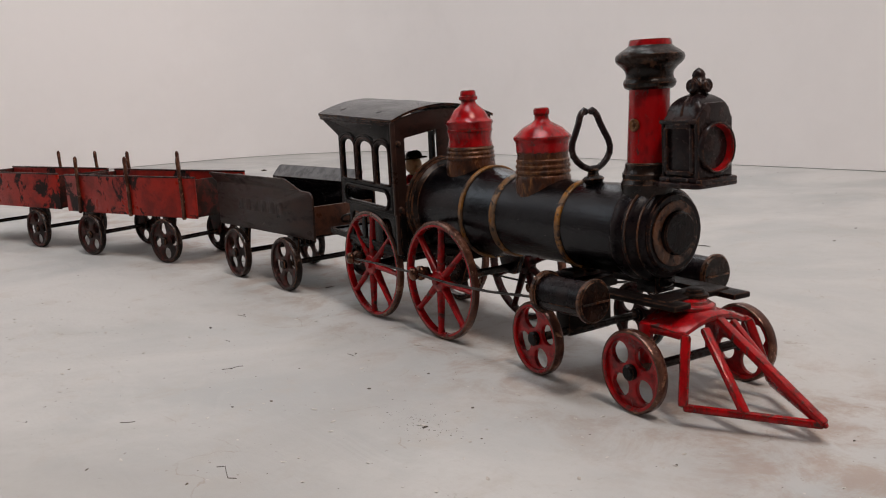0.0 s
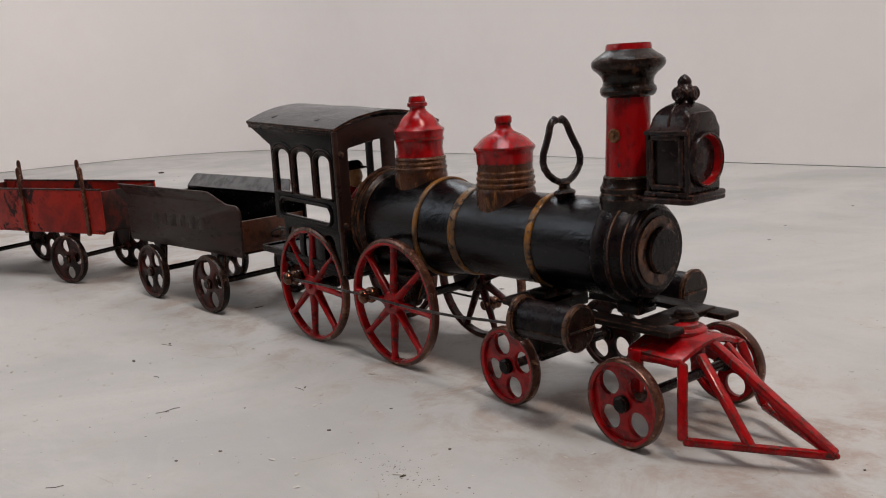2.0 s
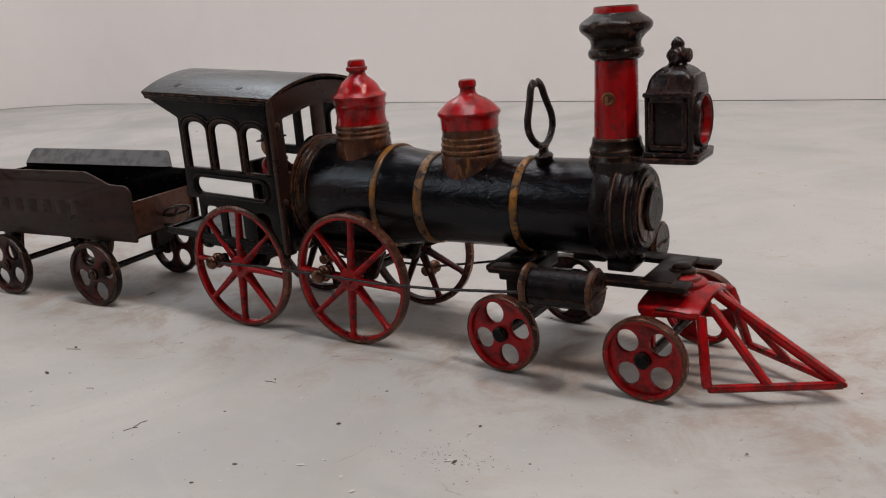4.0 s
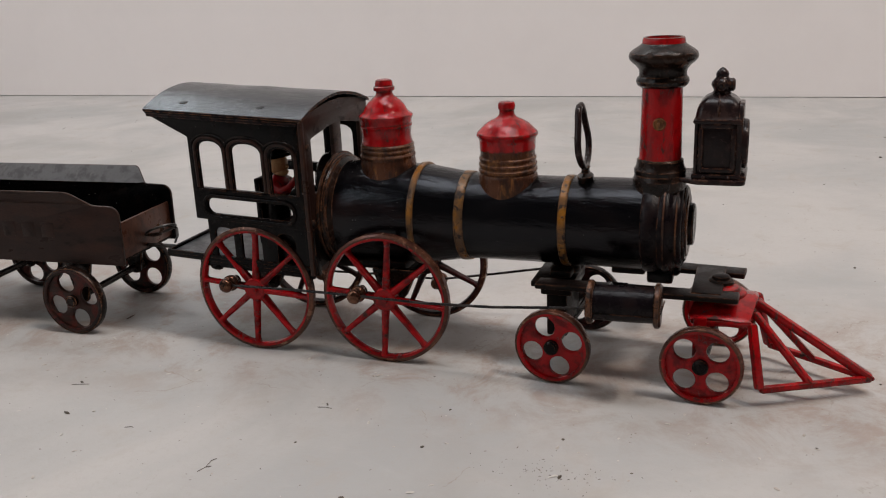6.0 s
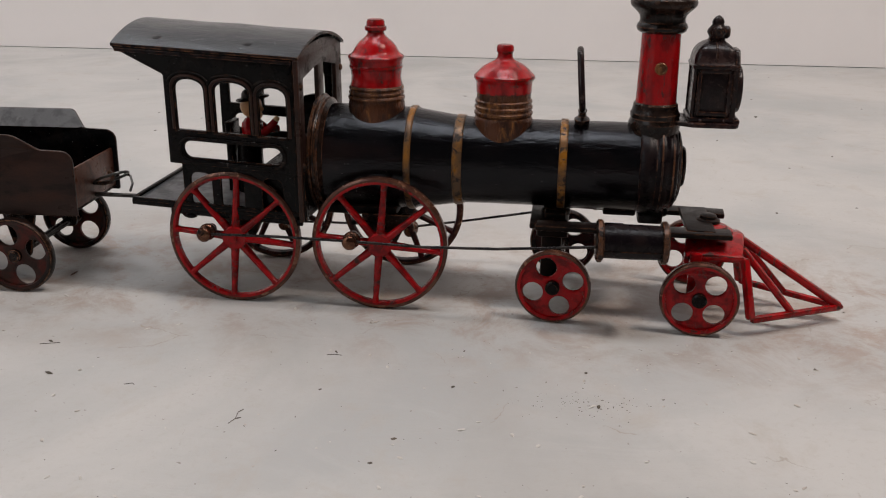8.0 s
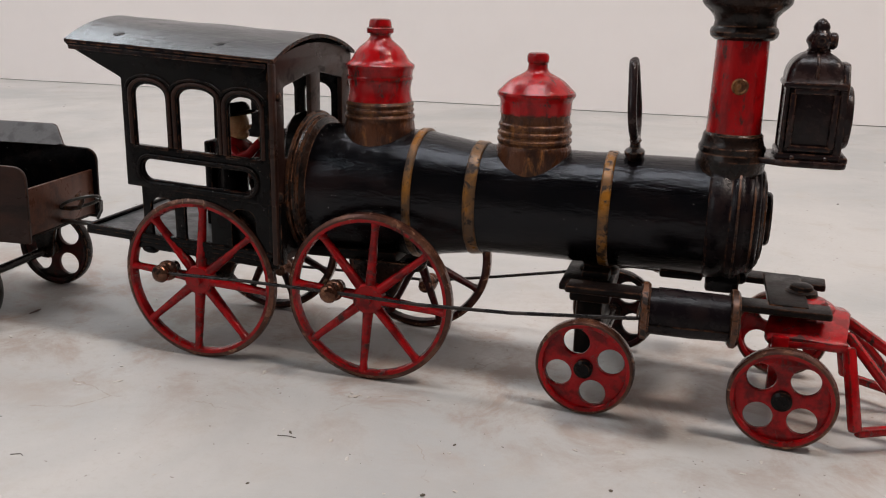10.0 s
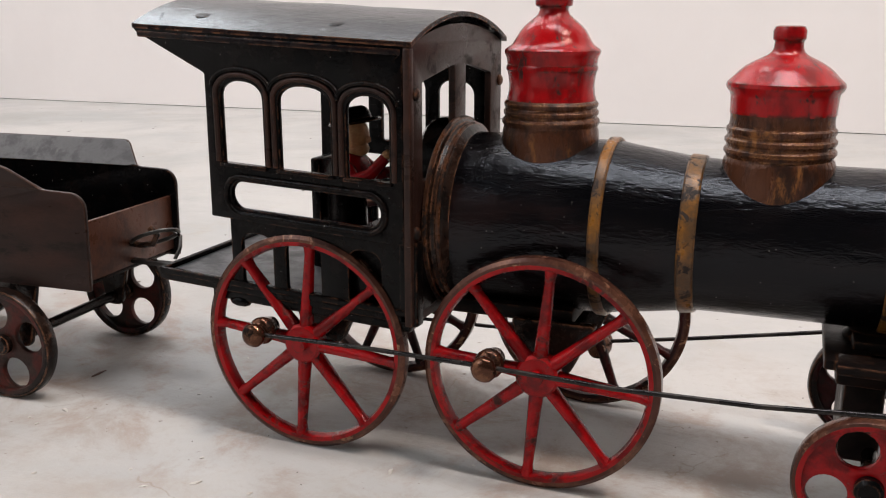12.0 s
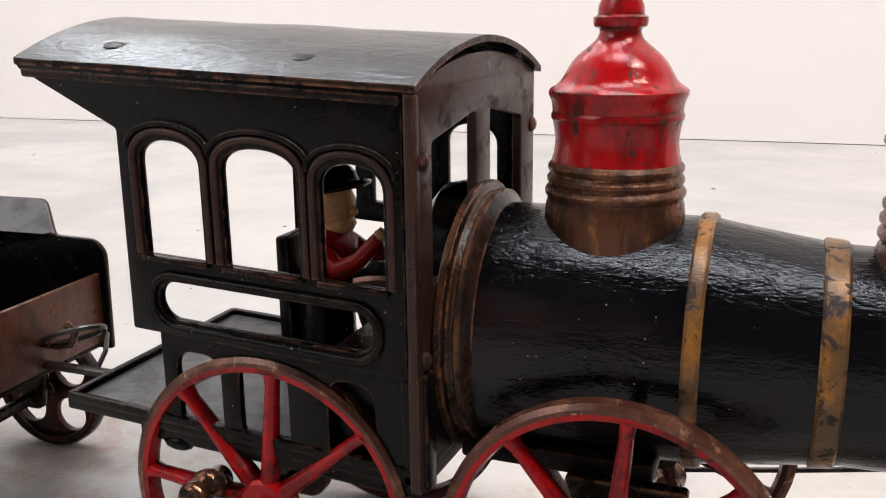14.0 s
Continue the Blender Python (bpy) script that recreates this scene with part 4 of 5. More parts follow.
def cab_roof():
    mid, half = (CN + CF) / 2, (CF - CN) / 2 + 0.0014
    bm = bmesh.new()
    cols = []
    for k in range(29):
        v = -1 + k / 14
        y, z = mid + half * v, arc_z(v, 0.1362, 0.1279)
        col = []
        for i in range(13):
            x = -0.1213 + (0.1213 - 0.0258 + 0.0018 * v) * i / 12
            dz = 0.00035 * noise.noise(Vector((x * 60, y * 60, 2.0)))
            col.append((bm.verts.new((x, y, z + dz)), bm.verts.new((x, y, z - 0.0014))))
        cols.append(col)
    for a, c in zip(cols, cols[1:]):
        for i in range(12):
            bm.faces.new((a[i][0], a[i + 1][0], c[i + 1][0], c[i][0]))
            bm.faces.new((a[i][1], c[i][1], c[i + 1][1], a[i + 1][1]))
        for i in (0, 12):
            bm.faces.new((a[i][0], c[i][0], c[i][1], a[i][1]))
    for col in (cols[0], cols[-1]):
        for i in range(12):
            bm.faces.new((col[i][0], col[i + 1][0], col[i + 1][1], col[i][1]))
    edges = [e for e in bm.edges if len(e.link_faces) == 2 and e.calc_face_angle(0) > 1.0]
    bmesh.ops.bevel(bm, geom=edges, offset=0.0006, segments=2, affect="EDGES", profile=0.5)
    r = part("roof", bm, [GREY_ROOF, CYLINDER], loco, "curved glossy black roof, grey sheen streaks put into its colour", m=CAB)
    # sheen-grey on upward faces, dark iron on edges and underside
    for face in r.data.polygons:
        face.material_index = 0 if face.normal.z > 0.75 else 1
    for yy in (CN - 0.0004, CF + 0.0004):
        part("eave_strip", bar((-0.1200, yy, 0.1249), (-0.0310, yy, 0.1249), 0.0020, 0.0020, 0.0006), CYLINDER, r, m=CAB)
    for x, v in ((-0.1010, -0.74), (-0.0550, -0.74), (-0.1010, 0.74), (-0.0550, 0.74)):
        part("rivet", lathe([(-0.0006, 0.0034), (-0.0002, 0.0033), (0.0001, 0.0026), (0.0002, 0)], 16, shift(x, mid + half * v, arc_z(v, 0.1362, 0.1279) - 0.0001) @ pose(0, 0, 0, -16 * v, 0, 0)), BLACK, r, m=CAB)
    return r


cab_roof()


def footplate():
    p = part("footplate", block(-0.1205, -0.0285, -0.0335, 0.0355, 0.0455, 0.0483, 0.0006), [BLACK, DUSTY_LIT], loco, "dusty grey-black footplate behind the cab", m=CAB)
    for face in p.data.polygons:
        face.material_index = 1 if face.normal.z > 0.9 else 0
    for a, c in (((-0.1195, -0.0328, 0.0488), (-0.0290, -0.0328, 0.0488)), ((-0.1195, 0.0348, 0.0488), (-0.0290, 0.0348, 0.0488)), ((-0.1193, -0.0335, 0.0488), (-0.1193, 0.0355, 0.0488))):
        part("lip", bar(a, c, 0.0020, 0.0022, 0.0005), BLACK, p, m=CAB)
    part("running_plate", block(-0.0290, 0.0130, -0.0160, 0.0180, 0.0452, 0.0500, 0.0010), FRAME, p)
    part("apron", bar((-0.1000, -0.0318, 0.0443), (-0.0300, -0.0318, 0.0443), 0.0022, 0.0034, 0.0006), BLACK, p, m=CAB)
    part("apron", bar((-0.1000, 0.0338, 0.0443), (-0.0300, 0.0338, 0.0443), 0.0022, 0.0034, 0.0006), BLACK, p, m=CAB)
    part("lug", ball(-0.0900, -0.0320, 0.0425, 0.0040, 0.0018, 0.0018), BLACK, p, m=CAB)
    part("backhead", lathe([(-0.0410, 0), (-0.0410, 0.0060), (-0.0400, 0.0105), (-0.0375, 0.0135), (-0.0330, 0.0148), (-0.0285, 0.0150)], 32, shift(0, 0.006, 0.0885) @ ALONG_X), BLACK, p, m=CAB)
    part("firebox", joined(block(-0.0545, -0.0275, -0.0305, 0.0250, 0.0480, 0.0690, 0.0015)), BLACK, p, m=CAB)
    part("seat", joined(block(-0.0795, -0.0760, -0.003, 0.010, 0.0480, 0.0860, 0.0008), block(-0.0760, -0.0620, -0.003, 0.010, 0.0480, 0.0590, 0.0008)), BLACK, p, m=CAB)


footplate()


# ---- running gear ----
W1, W2, DR = -0.0686, 0.0072, 0.0350
for x, near, far in ((W1, -0.0322, 0.0345), (W2, -0.0310, 0.0335)):
    spoked_wheel("drive_wheel", loco, x, near, DR, DR, radians(-5), -1, WHEEL_RED, "red spoked wheel with a rubbed brown rim")
    # far wheels wear the darker red, which carries their shade
    spoked_wheel("drive_wheel", loco, x, far, DR, DR, radians(20), 1, SHADED_RED, "far-side red spoked wheel, shade put into its dark colour")
    part("axle", tube([(x, near, DR), (x, far, DR)], 0.0024, 12), BROWN, loco)


def side_rod(sign, y, xs, z, rise, end):
    """A wire over both crank pins, running on to the cylinder."""
    a, c = xs
    pts = [(a, y, z), ((a + c) / 2, y, z + 0.0006), (c, y, z + 0.0003)] + [(c + q * (end - c), y + sign * 0.004 * q * q, z + rise(q)) for q in (0.3, 0.6, 0.8, 1.0)]
    rod = part("side_rod", tube(pts, 0.00075, 8), WIRE, loco, "thin steel wire connecting rod", smooth=65)
    for x in (a, c):
        out = pose(0, 0, 0, -90 * sign, 0, 0)
        part("crank_pin", lathe([(-0.0090, 0), (-0.0090, 0.0030), (-0.0060, 0.0034), (-0.0048, 0.0042), (-0.0030, 0.0044), (-0.0018, 0.0036), (-0.0012, 0.0027), (-0.0005, 0.0030), (0.0006, 0.0037), (0.0020, 0.0038),
                                 (0.0031, 0.0031), (0.0037, 0.0018), (0.0038, 0)], 24, shift(x, y, z) @ out, 0.03), PIN, rod, "round copper-brown crank pin with a collar", smooth=50)


side_rod(-1, -0.0402, (-0.0816, -0.0059), 0.0385, lambda q: -0.0006 * math.sin(3.1 * q) + 0.0058 * max(0, q - 0.45) / 0.55, 0.1160)
side_rod(1, 0.0405, (-0.0640, 0.0110), 0.0205, lambda q: 0.0184 * q, 0.1150)

F = part("frame", joined(bar((0.0850, -0.0215, 0.0462), (0.1800, -0.0235, 0.0468), 0.0105, 0.0028, 0.0008), bar((0.0850, 0.0215, 0.0462), (0.1818, 0.0140, 0.0460), 0.0105, 0.0028, 0.0008),
                         bar((0.1655, -0.0250, 0.0472), (0.1655, 0.0170, 0.0470), 0.0140, 0.0030, 0.0009), bar((0.0880, -0.0230, 0.0460), (0.0880, 0.0230, 0.0460), 0.0120, 0.0030, 0.0008)), FRAME, loco,
         "black frame bars under the smokebox")
part("bolt", joined(lathe([(0.0475, 0.0062), (0.0488, 0.0058), (0.0494, 0.0044), (0.0508, 0.0040), (0.0514, 0.0030), (0.0516, 0)], 20, shift(0.1710, -0.0052, 0))), FRAME, F, "round pivot bolt")
part("pedestal", joined(lathe([(0.0470, 0.0078), (0.0485, 0.0076), (0.0498, 0.0062), (0.0512, 0.0070), (0.0530, 0.0078), (0.0560, 0.0084)], 28, shift(0.0945, 0.0, 0)), block(0.0890, 0.1000, -0.0125, 0.0125, 0.0462, 0.0500, 0.0012)), FRAME, F, "stepped post under the boiler")
part("axle_block", joined(block(0.0855, 0.1015, -0.0175, 0.0175, 0.0385, 0.0448, 0.0012), block(0.0880, 0.0985, -0.0150, 0.0150, 0.0160, 0.0390, 0.0010)), FRAME, F)
part("cross_plate", block(0.1185, 0.1350, -0.004, 0.015, 0.0478, 0.0512, 0.0010), FRAME, F)
for x in (W1, W2):
    for y in (-0.0190, 0.0215):
        part("axle_hanger", plate(rounded([(x - 0.012, 0.0475, 0.001), (x + 0.014, 0.0475, 0.001), (x + 0.006, 0.0310, 0.004), (x - 0.006, 0.0310, 0.004)]), [], 0.0040, 0.0006), BROWN, F, m=shift(0, y, 0) @ SIDE)


def cylinder(y0, y1, z):
    a, c = Vector((0.1150, y0, z)), Vector((0.1475, y1, z))
    d = (c - a).normalized()
    m = Matrix.Translation(a) @ d.to_track_quat("Z", "Y").to_matrix().to_4x4()
    n = (c - a).length
    b = part("cylinder", lathe([(0.0005, 0.0070), (0.001, 0.0080), (n / 2, 0.0083), (n - 0.001, 0.0080), (n - 0.0005, 0.0070)], 36, m, 0.012), CYLINDER, loco, "purple-black steam cylinder with copper-rubbed end flanges")
    for s in (0, n - 0.0026):
        part("flange", lathe([(s - 0.0006, 0.0), (s - 0.0006, 0.0088), (s, 0.0098), (s + 0.0020, 0.0100), (s + 0.0028, 0.0092), (s + 0.0028, 0.0)], 36, m, 0.02), BROWN, b)
        part("rim", lathe([(s + 0.0001, 0.0090), (s + 0.0002, 0.0101), (s + 0.0018, 0.0102), (s + 0.0022, 0.0090)], 36, m, 0.02), COPPER, b)
    q = -1 if y0 < 0 else 1
    part("seam", bar(a + Vector((0.001, q * 0.0077, -0.0026)), c + Vector((-0.001, q * 0.0077, -0.0026)), 0.0008, 0.0006, 0.0002), BLACK, b)
    for p, o in ((a, -0.0010), (c, 0.0006)):
        part("rod_line", bar(p + Vector((o, -0.0080, -0.0005)), p + Vector((o, 0.0080, -0.0005)), 0.0007, 0.0009, 0.0002), COPPER, b)
    part("arm", bar((0.1240, y0 - q * 0.004, z - 0.001), (0.1240, q * 0.016, 0.0462), 0.0100, 0.0034, 0.0008), BLACK, b)


cylinder(-0.0452, -0.0438, 0.0478)
cylinder(0.0405, 0.0395, 0.0470)

# ---- leading truck with the cowcatcher ----
TY = math.degrees(math.atan2(-0.0050, 0.0715))
for x, mid, turns in ((0.1660, -0.0045, (0.80, 0.5)), (0.0958, 0.0008, (0.35, 1.0))):
    disc_wheel("truck_wheel", loco, x - 0.0005, mid - 0.0347, 0.0188, 0.0188, turns[0], WHEEL_RED, BLACK, "small red disc wheel with four holes", TY)
    # only the rear far wheel takes the red with shade painted in
    disc_wheel("truck_wheel", loco, x + 0.0035, mid + 0.0347, 0.0188, 0.0188, turns[1], SHADED_RED if x < 0.12 else WHEEL_RED, BLACK, "small far-side red disc wheel, the rear one shaded in its colour", TY)
    part("axle", tube([(x - 0.0005, mid - 0.0350, 0.0188), (x + 0.0035, mid + 0.0350, 0.0188)], 0.0022, 12), BROWN, loco)


def cowcatcher():
    at = shift(0.1735, -0.0092, 0) @ pose(0, 0, 0, 0, 0, TY)
    saddle = bmesh.new()
    rows = []
    for i in range(29):
        v = -1 + i / 14
        top = 0.0442 - 0.0062 * abs(v) ** 1.8
        ends = max(0.0, abs(v) - 0.85) / 0.15
        fore, rear = 0.0150 - 0.0020 * abs(v) - 0.0015 * ends ** 2, -0.0120 - 0.0025 * abs(v) + 0.0020 * ends ** 2
        rows.append([saddle.verts.new((px, 0.0207 * v, top + pz)) for px, pz in ((rear, -0.0030), (rear, -0.0012), (rear + 0.0016, -0.0002), ((rear + fore) / 2, 0.0003), (fore - 0.0016, -0.0002), (fore, -0.0012), (fore, -0.0030))])
    for p, q in zip(rows, rows[1:]):
        for k in range(7):
            saddle.faces.new((p[k], p[(k + 1) % 7], q[(k + 1) % 7], q[k]))
    saddle.faces.new(rows[0])
    saddle.faces.new(rows[-1])
    c = part("cowcatcher", saddle, RED, loco, "red-painted open cowcatcher, pointed at its tip", m=at)
    part("pivot_ring", lathe([(0.0436, 0.0098), (0.0450, 0.0095), (0.0458, 0.0084), (0.0460, 0.0070), (0.0470, 0.0064), (0.0474, 0.005)], 28, at), RED, c)
    for q in (-1, 1):
        part("saddle_post", bar(at @ Vector((-0.0085, q * 0.0205, 0.0385)), at @ Vector((-0.0085, q * 0.0205, 0.0165)), 0.0034, 0.0060, 0.0008), WHEEL_RED, c)
    tip, near, far = (0.2392, -0.0112, 0.0078), (0.1911, -0.0372, 0.0086), (0.1944, 0.0178, 0.0080)
    near_mid = tuple(0.54 * a + 0.46 * b for a, b in zip(near, tip))
    far_mid = tuple(0.54 * a + 0.46 * b for a, b in zip(far, tip))
    top, topn, topf = (0.1870, -0.0098, 0.0408), (0.1868, -0.0184, 0.0384), (0.1880, -0.0020, 0.0390)
    nt, ft = (0.1862, -0.0294, 0.0374), (0.1878, 0.0098, 0.0376)
    for q, end in ((-1, nt), (1, ft)):
        part("shoulder", bar(at @ Vector((-0.0105, q * 0.0200, 0.0352)), Vector(end) + Vector((0, 0, -0.0004)), 0.0030, 0.0030, 0.0010), RED, c)
    for name, a, b, w, d in (("rail", near, tip, 0.0036, 0.0034), ("rail", far, tip, 0.0036, 0.0034), ("corner_bar", nt, near, 0.0042, 0.0040), ("corner_bar", ft, far, 0.0042, 0.0040),
                             ("bar", topn, near_mid, 0.0042, 0.0034), ("bar", topf, far_mid, 0.0042, 0.0034), ("ridge_bar", top, tip, 0.0046, 0.0040)):
        part(name, bar(a, b, w, d, 0.0013), RED, c)
    part("nose", ball(0.2396, -0.0113, 0.0078, 0.0012, 0.0012, 0.0012), RED, c)


cowcatcher()


# ---- toy engine driver, one plain painted mesh ----
def toy_figure():
    x, y = -0.0675, 0.0030
    tilt = shift(x, y, 0.1005) @ pose(0, 0, 0, 0, -9, 0) @ shift(0, 0, -0.1005)
    pieces = [(ball(x, y, 0.0972, 0.0045, 0.0042, 0.0050, 3), 1), (ball(x + 0.0044, y - 0.0004, 0.0962, 0.0012, 0.0010, 0.0012, 1), 1), (ball(x + 0.0012, y, 0.0936, 0.0034, 0.0032, 0.0024, 2), 1),
              (lathe([(0.1000, 0.0044), (0.1002, 0.0066), (0.1006, 0.0069), (0.1010, 0.0064), (0.1013, 0.0045), (0.1028, 0.0042), (0.1040, 0.0034), (0.1046, 0.0024), (0.1044, 0.0010), (0.1043, 0)], 24, tilt @ shift(0.0008, 0, 0)), 2),
              (lathe([(0.0832, 0.0050), (0.0840, 0.0052), (0.0860, 0.0052), (0.0880, 0.0054), (0.0905, 0.0050), (0.0920, 0.0034), (0.0930, 0.0020), (0.0931, 0)], 20, shift(x, y, 0) @ Matrix.Diagonal((0.78, 1.15, 1, 1))), 0),
              (tube([(x + 0.0005, y - 0.0050, 0.0888), (x + 0.0040, y - 0.0066, 0.0862), (x + 0.0080, y - 0.0060, 0.0880), (x + 0.0118, y - 0.0052, 0.0925)], [0.0021, 0.0020, 0.0017, 0.0014], 10), 0),
              (tube([(x + 0.0005, y + 0.0050, 0.0888), (x + 0.0040, y + 0.0066, 0.0858), (x + 0.0090, y + 0.0055, 0.0868)], [0.0021, 0.0020, 0.0016], 10), 0),
              (ball(x + 0.0122, y - 0.0052, 0.0932, 0.0014, 0.0013, 0.0015, 1), 1),
              (lathe([(0.0575, 0), (0.0575, 0.0058), (0.0600, 0.0056), (0.0680, 0.0054), (0.0760, 0.0052), (0.0836, 0.0049), (0.0838, 0)], 20, shift(x - 0.0018, y, 0) @ Matrix.Diagonal((0.95, 1.1, 1, 1))), 2)]
    bms = []
    for bm, k in pieces:
        for f in bm.faces:
            f.material_index = k
        bms.append(bm)
    ob = part("toy_figure", joined(*bms), [WHEEL_RED, FLESH, BLACK], None, "small painted iron toy figure, red coat, black hat, in cab", smooth=60, m=shift(x - 0.001, y, 0.0848) @ Matrix.Diagonal((1.3, 1.3, 1.25, 1)) @ shift(-x, -y, -0.088))
    tagged(ob, category="toy figure")


toy_figure()


# ---- tender ----
def wire_loop(points, parent, name="coupling"):
    return part(name, tube(points, 0.0007, 8), STEEL, parent, "bent steel coupling wire")


def tender():
    at = shift(-0.2325, -0.0072, 0) @ pose(0, 0, 0, 0, 0, 3.5)
    t = thing("toy_tender", "empty brown-black cast-iron toy coal tender coupled behind the locomotive", "toy tender", at)
    HW, X0, X1 = 0.0268, -0.0850, 0.0760
    for s in (-1, 1):
        outline = rounded([(X0, 0.0405, 0.001), (X1 - 0.0010, 0.0405, 0.001), (X1, 0.0756, 0.006), (0.0580, 0.0762, 0.004), (0.0490, 0.0856, 0.006), (X0, 0.0856, 0.003)], 6)
        bm = plate(outline, [], 0.0018, 0.0005)
        bmesh.ops.bisect_plane(bm, geom=bm.verts[:] + bm.edges[:] + bm.faces[:], plane_co=(0, 0.0764, 0), plane_no=(0, 1, 0))
        bmesh.ops.transform(bm, matrix=shift(0, s * HW, 0) @ SIDE, verts=bm.verts)
        for v in bm.verts:
            if v.co.z > 0.0765:
                v.co.y += s * (v.co.z - 0.0764) * 0.85
        side = part("side", bm, [TENDER, BLACK, DUSTY_LIT], t, "dark brown tender side with raised lettering worn smooth", smooth=25)
        # inner walls black; the upturned lip's light is put in as grey colour
        for f in side.data.polygons:
            f.material_index = (2 if f.center.z > 0.0768 else 1) if f.normal.y * s < -0.3 else 0
        for k in range(6):
            part("raised_mark", block(-0.046 + k * 0.0135, -0.037 + k * 0.0135, s * (HW + 0.0004), s * (HW + 0.00098), 0.0560, 0.0650, 0.0001) if s > 0 else
                 block(-0.046 + k * 0.0135, -0.037 + k * 0.0135, -HW - 0.00098, -HW - 0.0004, 0.0560, 0.0650, 0.0001), TENDER_MARK, side)
    part("front_panel", block(X1 - 0.0048, X1 - 0.0030, -HW, HW, 0.0420, 0.0650, 0.0005), RUST, t, "rubbed rust-brown front panel")
    part("rear_panel", block(X0 + 0.0010, X0 + 0.0030, -HW, HW, 0.0420, 0.0740, 0.0005), BLACK, t)
    part("floor_plate", block(X0 + 0.001, X1 - 0.003, -HW, HW, 0.0420, 0.0440, 0.0004), BLACK, t)
    for k, x in enumerate((0.0420, -0.0405)):
        for s in (-1, 1):
            disc_wheel("tender_wheel", t, x, s * 0.0345, 0.0205, 0.0205, 0.5 + k * 0.6 + s * 0.2, CAR_DARK, BROWN, "dark rusted disc wheel with traces of red", hole=0.28)
        part("axle", tube([(x, -0.0350, 0.0205), (x, 0.0350, 0.0205)], 0.0021, 12), BROWN, t)
        for s in (-1, 1):
            part("axle_hanger", plate(rounded([(x - 0.0095, 0.0430, 0.001), (x - 0.0035, 0.0165, 0.003), (x + 0.0035, 0.0165, 0.003), (x + 0.0095, 0.0430, 0.001)][::-1]), [], 0.0022, 0.0005), BROWN, t, m=shift(0, s * 0.0262, 0) @ SIDE)
    part("draw_hook", tube([(X1 - 0.006, -0.001, 0.0520), (X1 + 0.002, -0.001, 0.0515), (X1 + 0.007, -0.001, 0.0525), (X1 + 0.009, -0.001, 0.0560), (X1 + 0.006, -0.001, 0.0585)], 0.0012, 8), BROWN, t)
    ring_pts = [(X1 + 0.0065 + 0.0095 * math.cos(a), 0.001 + 0.0065 * math.sin(a), 0.0545 + 0.0042 * math.cos(a + 0.6)) for a in (2 * math.pi * k / 20 for k in range(20))]
    part("coupling", tube(ring_pts, 0.0008, 8, closed=True), STEEL, t, "bent steel coupling ring")
    wire_loop([(X1 + 0.013, 0.004, 0.0560), (X1 + 0.017, 0.002, 0.0555), (X1 + 0.020, -0.003, 0.0525), (X1 + 0.0195, -0.006, 0.0490)], t)
    part("drawbar", bar((X1 - 0.004, 0.000, 0.0450), (X1 + 0.020, -0.001, 0.0450), 0.0036, 0.0016, 0.0004), STEEL, t)
    part("draw_hook", tube([(X0, 0.002, 0.0535), (X0 - 0.012, 0.002, 0.0530), (X0 - 0.015, 0.002, 0.0570)], 0.0011, 8), BROWN, t)
    return t


tender()


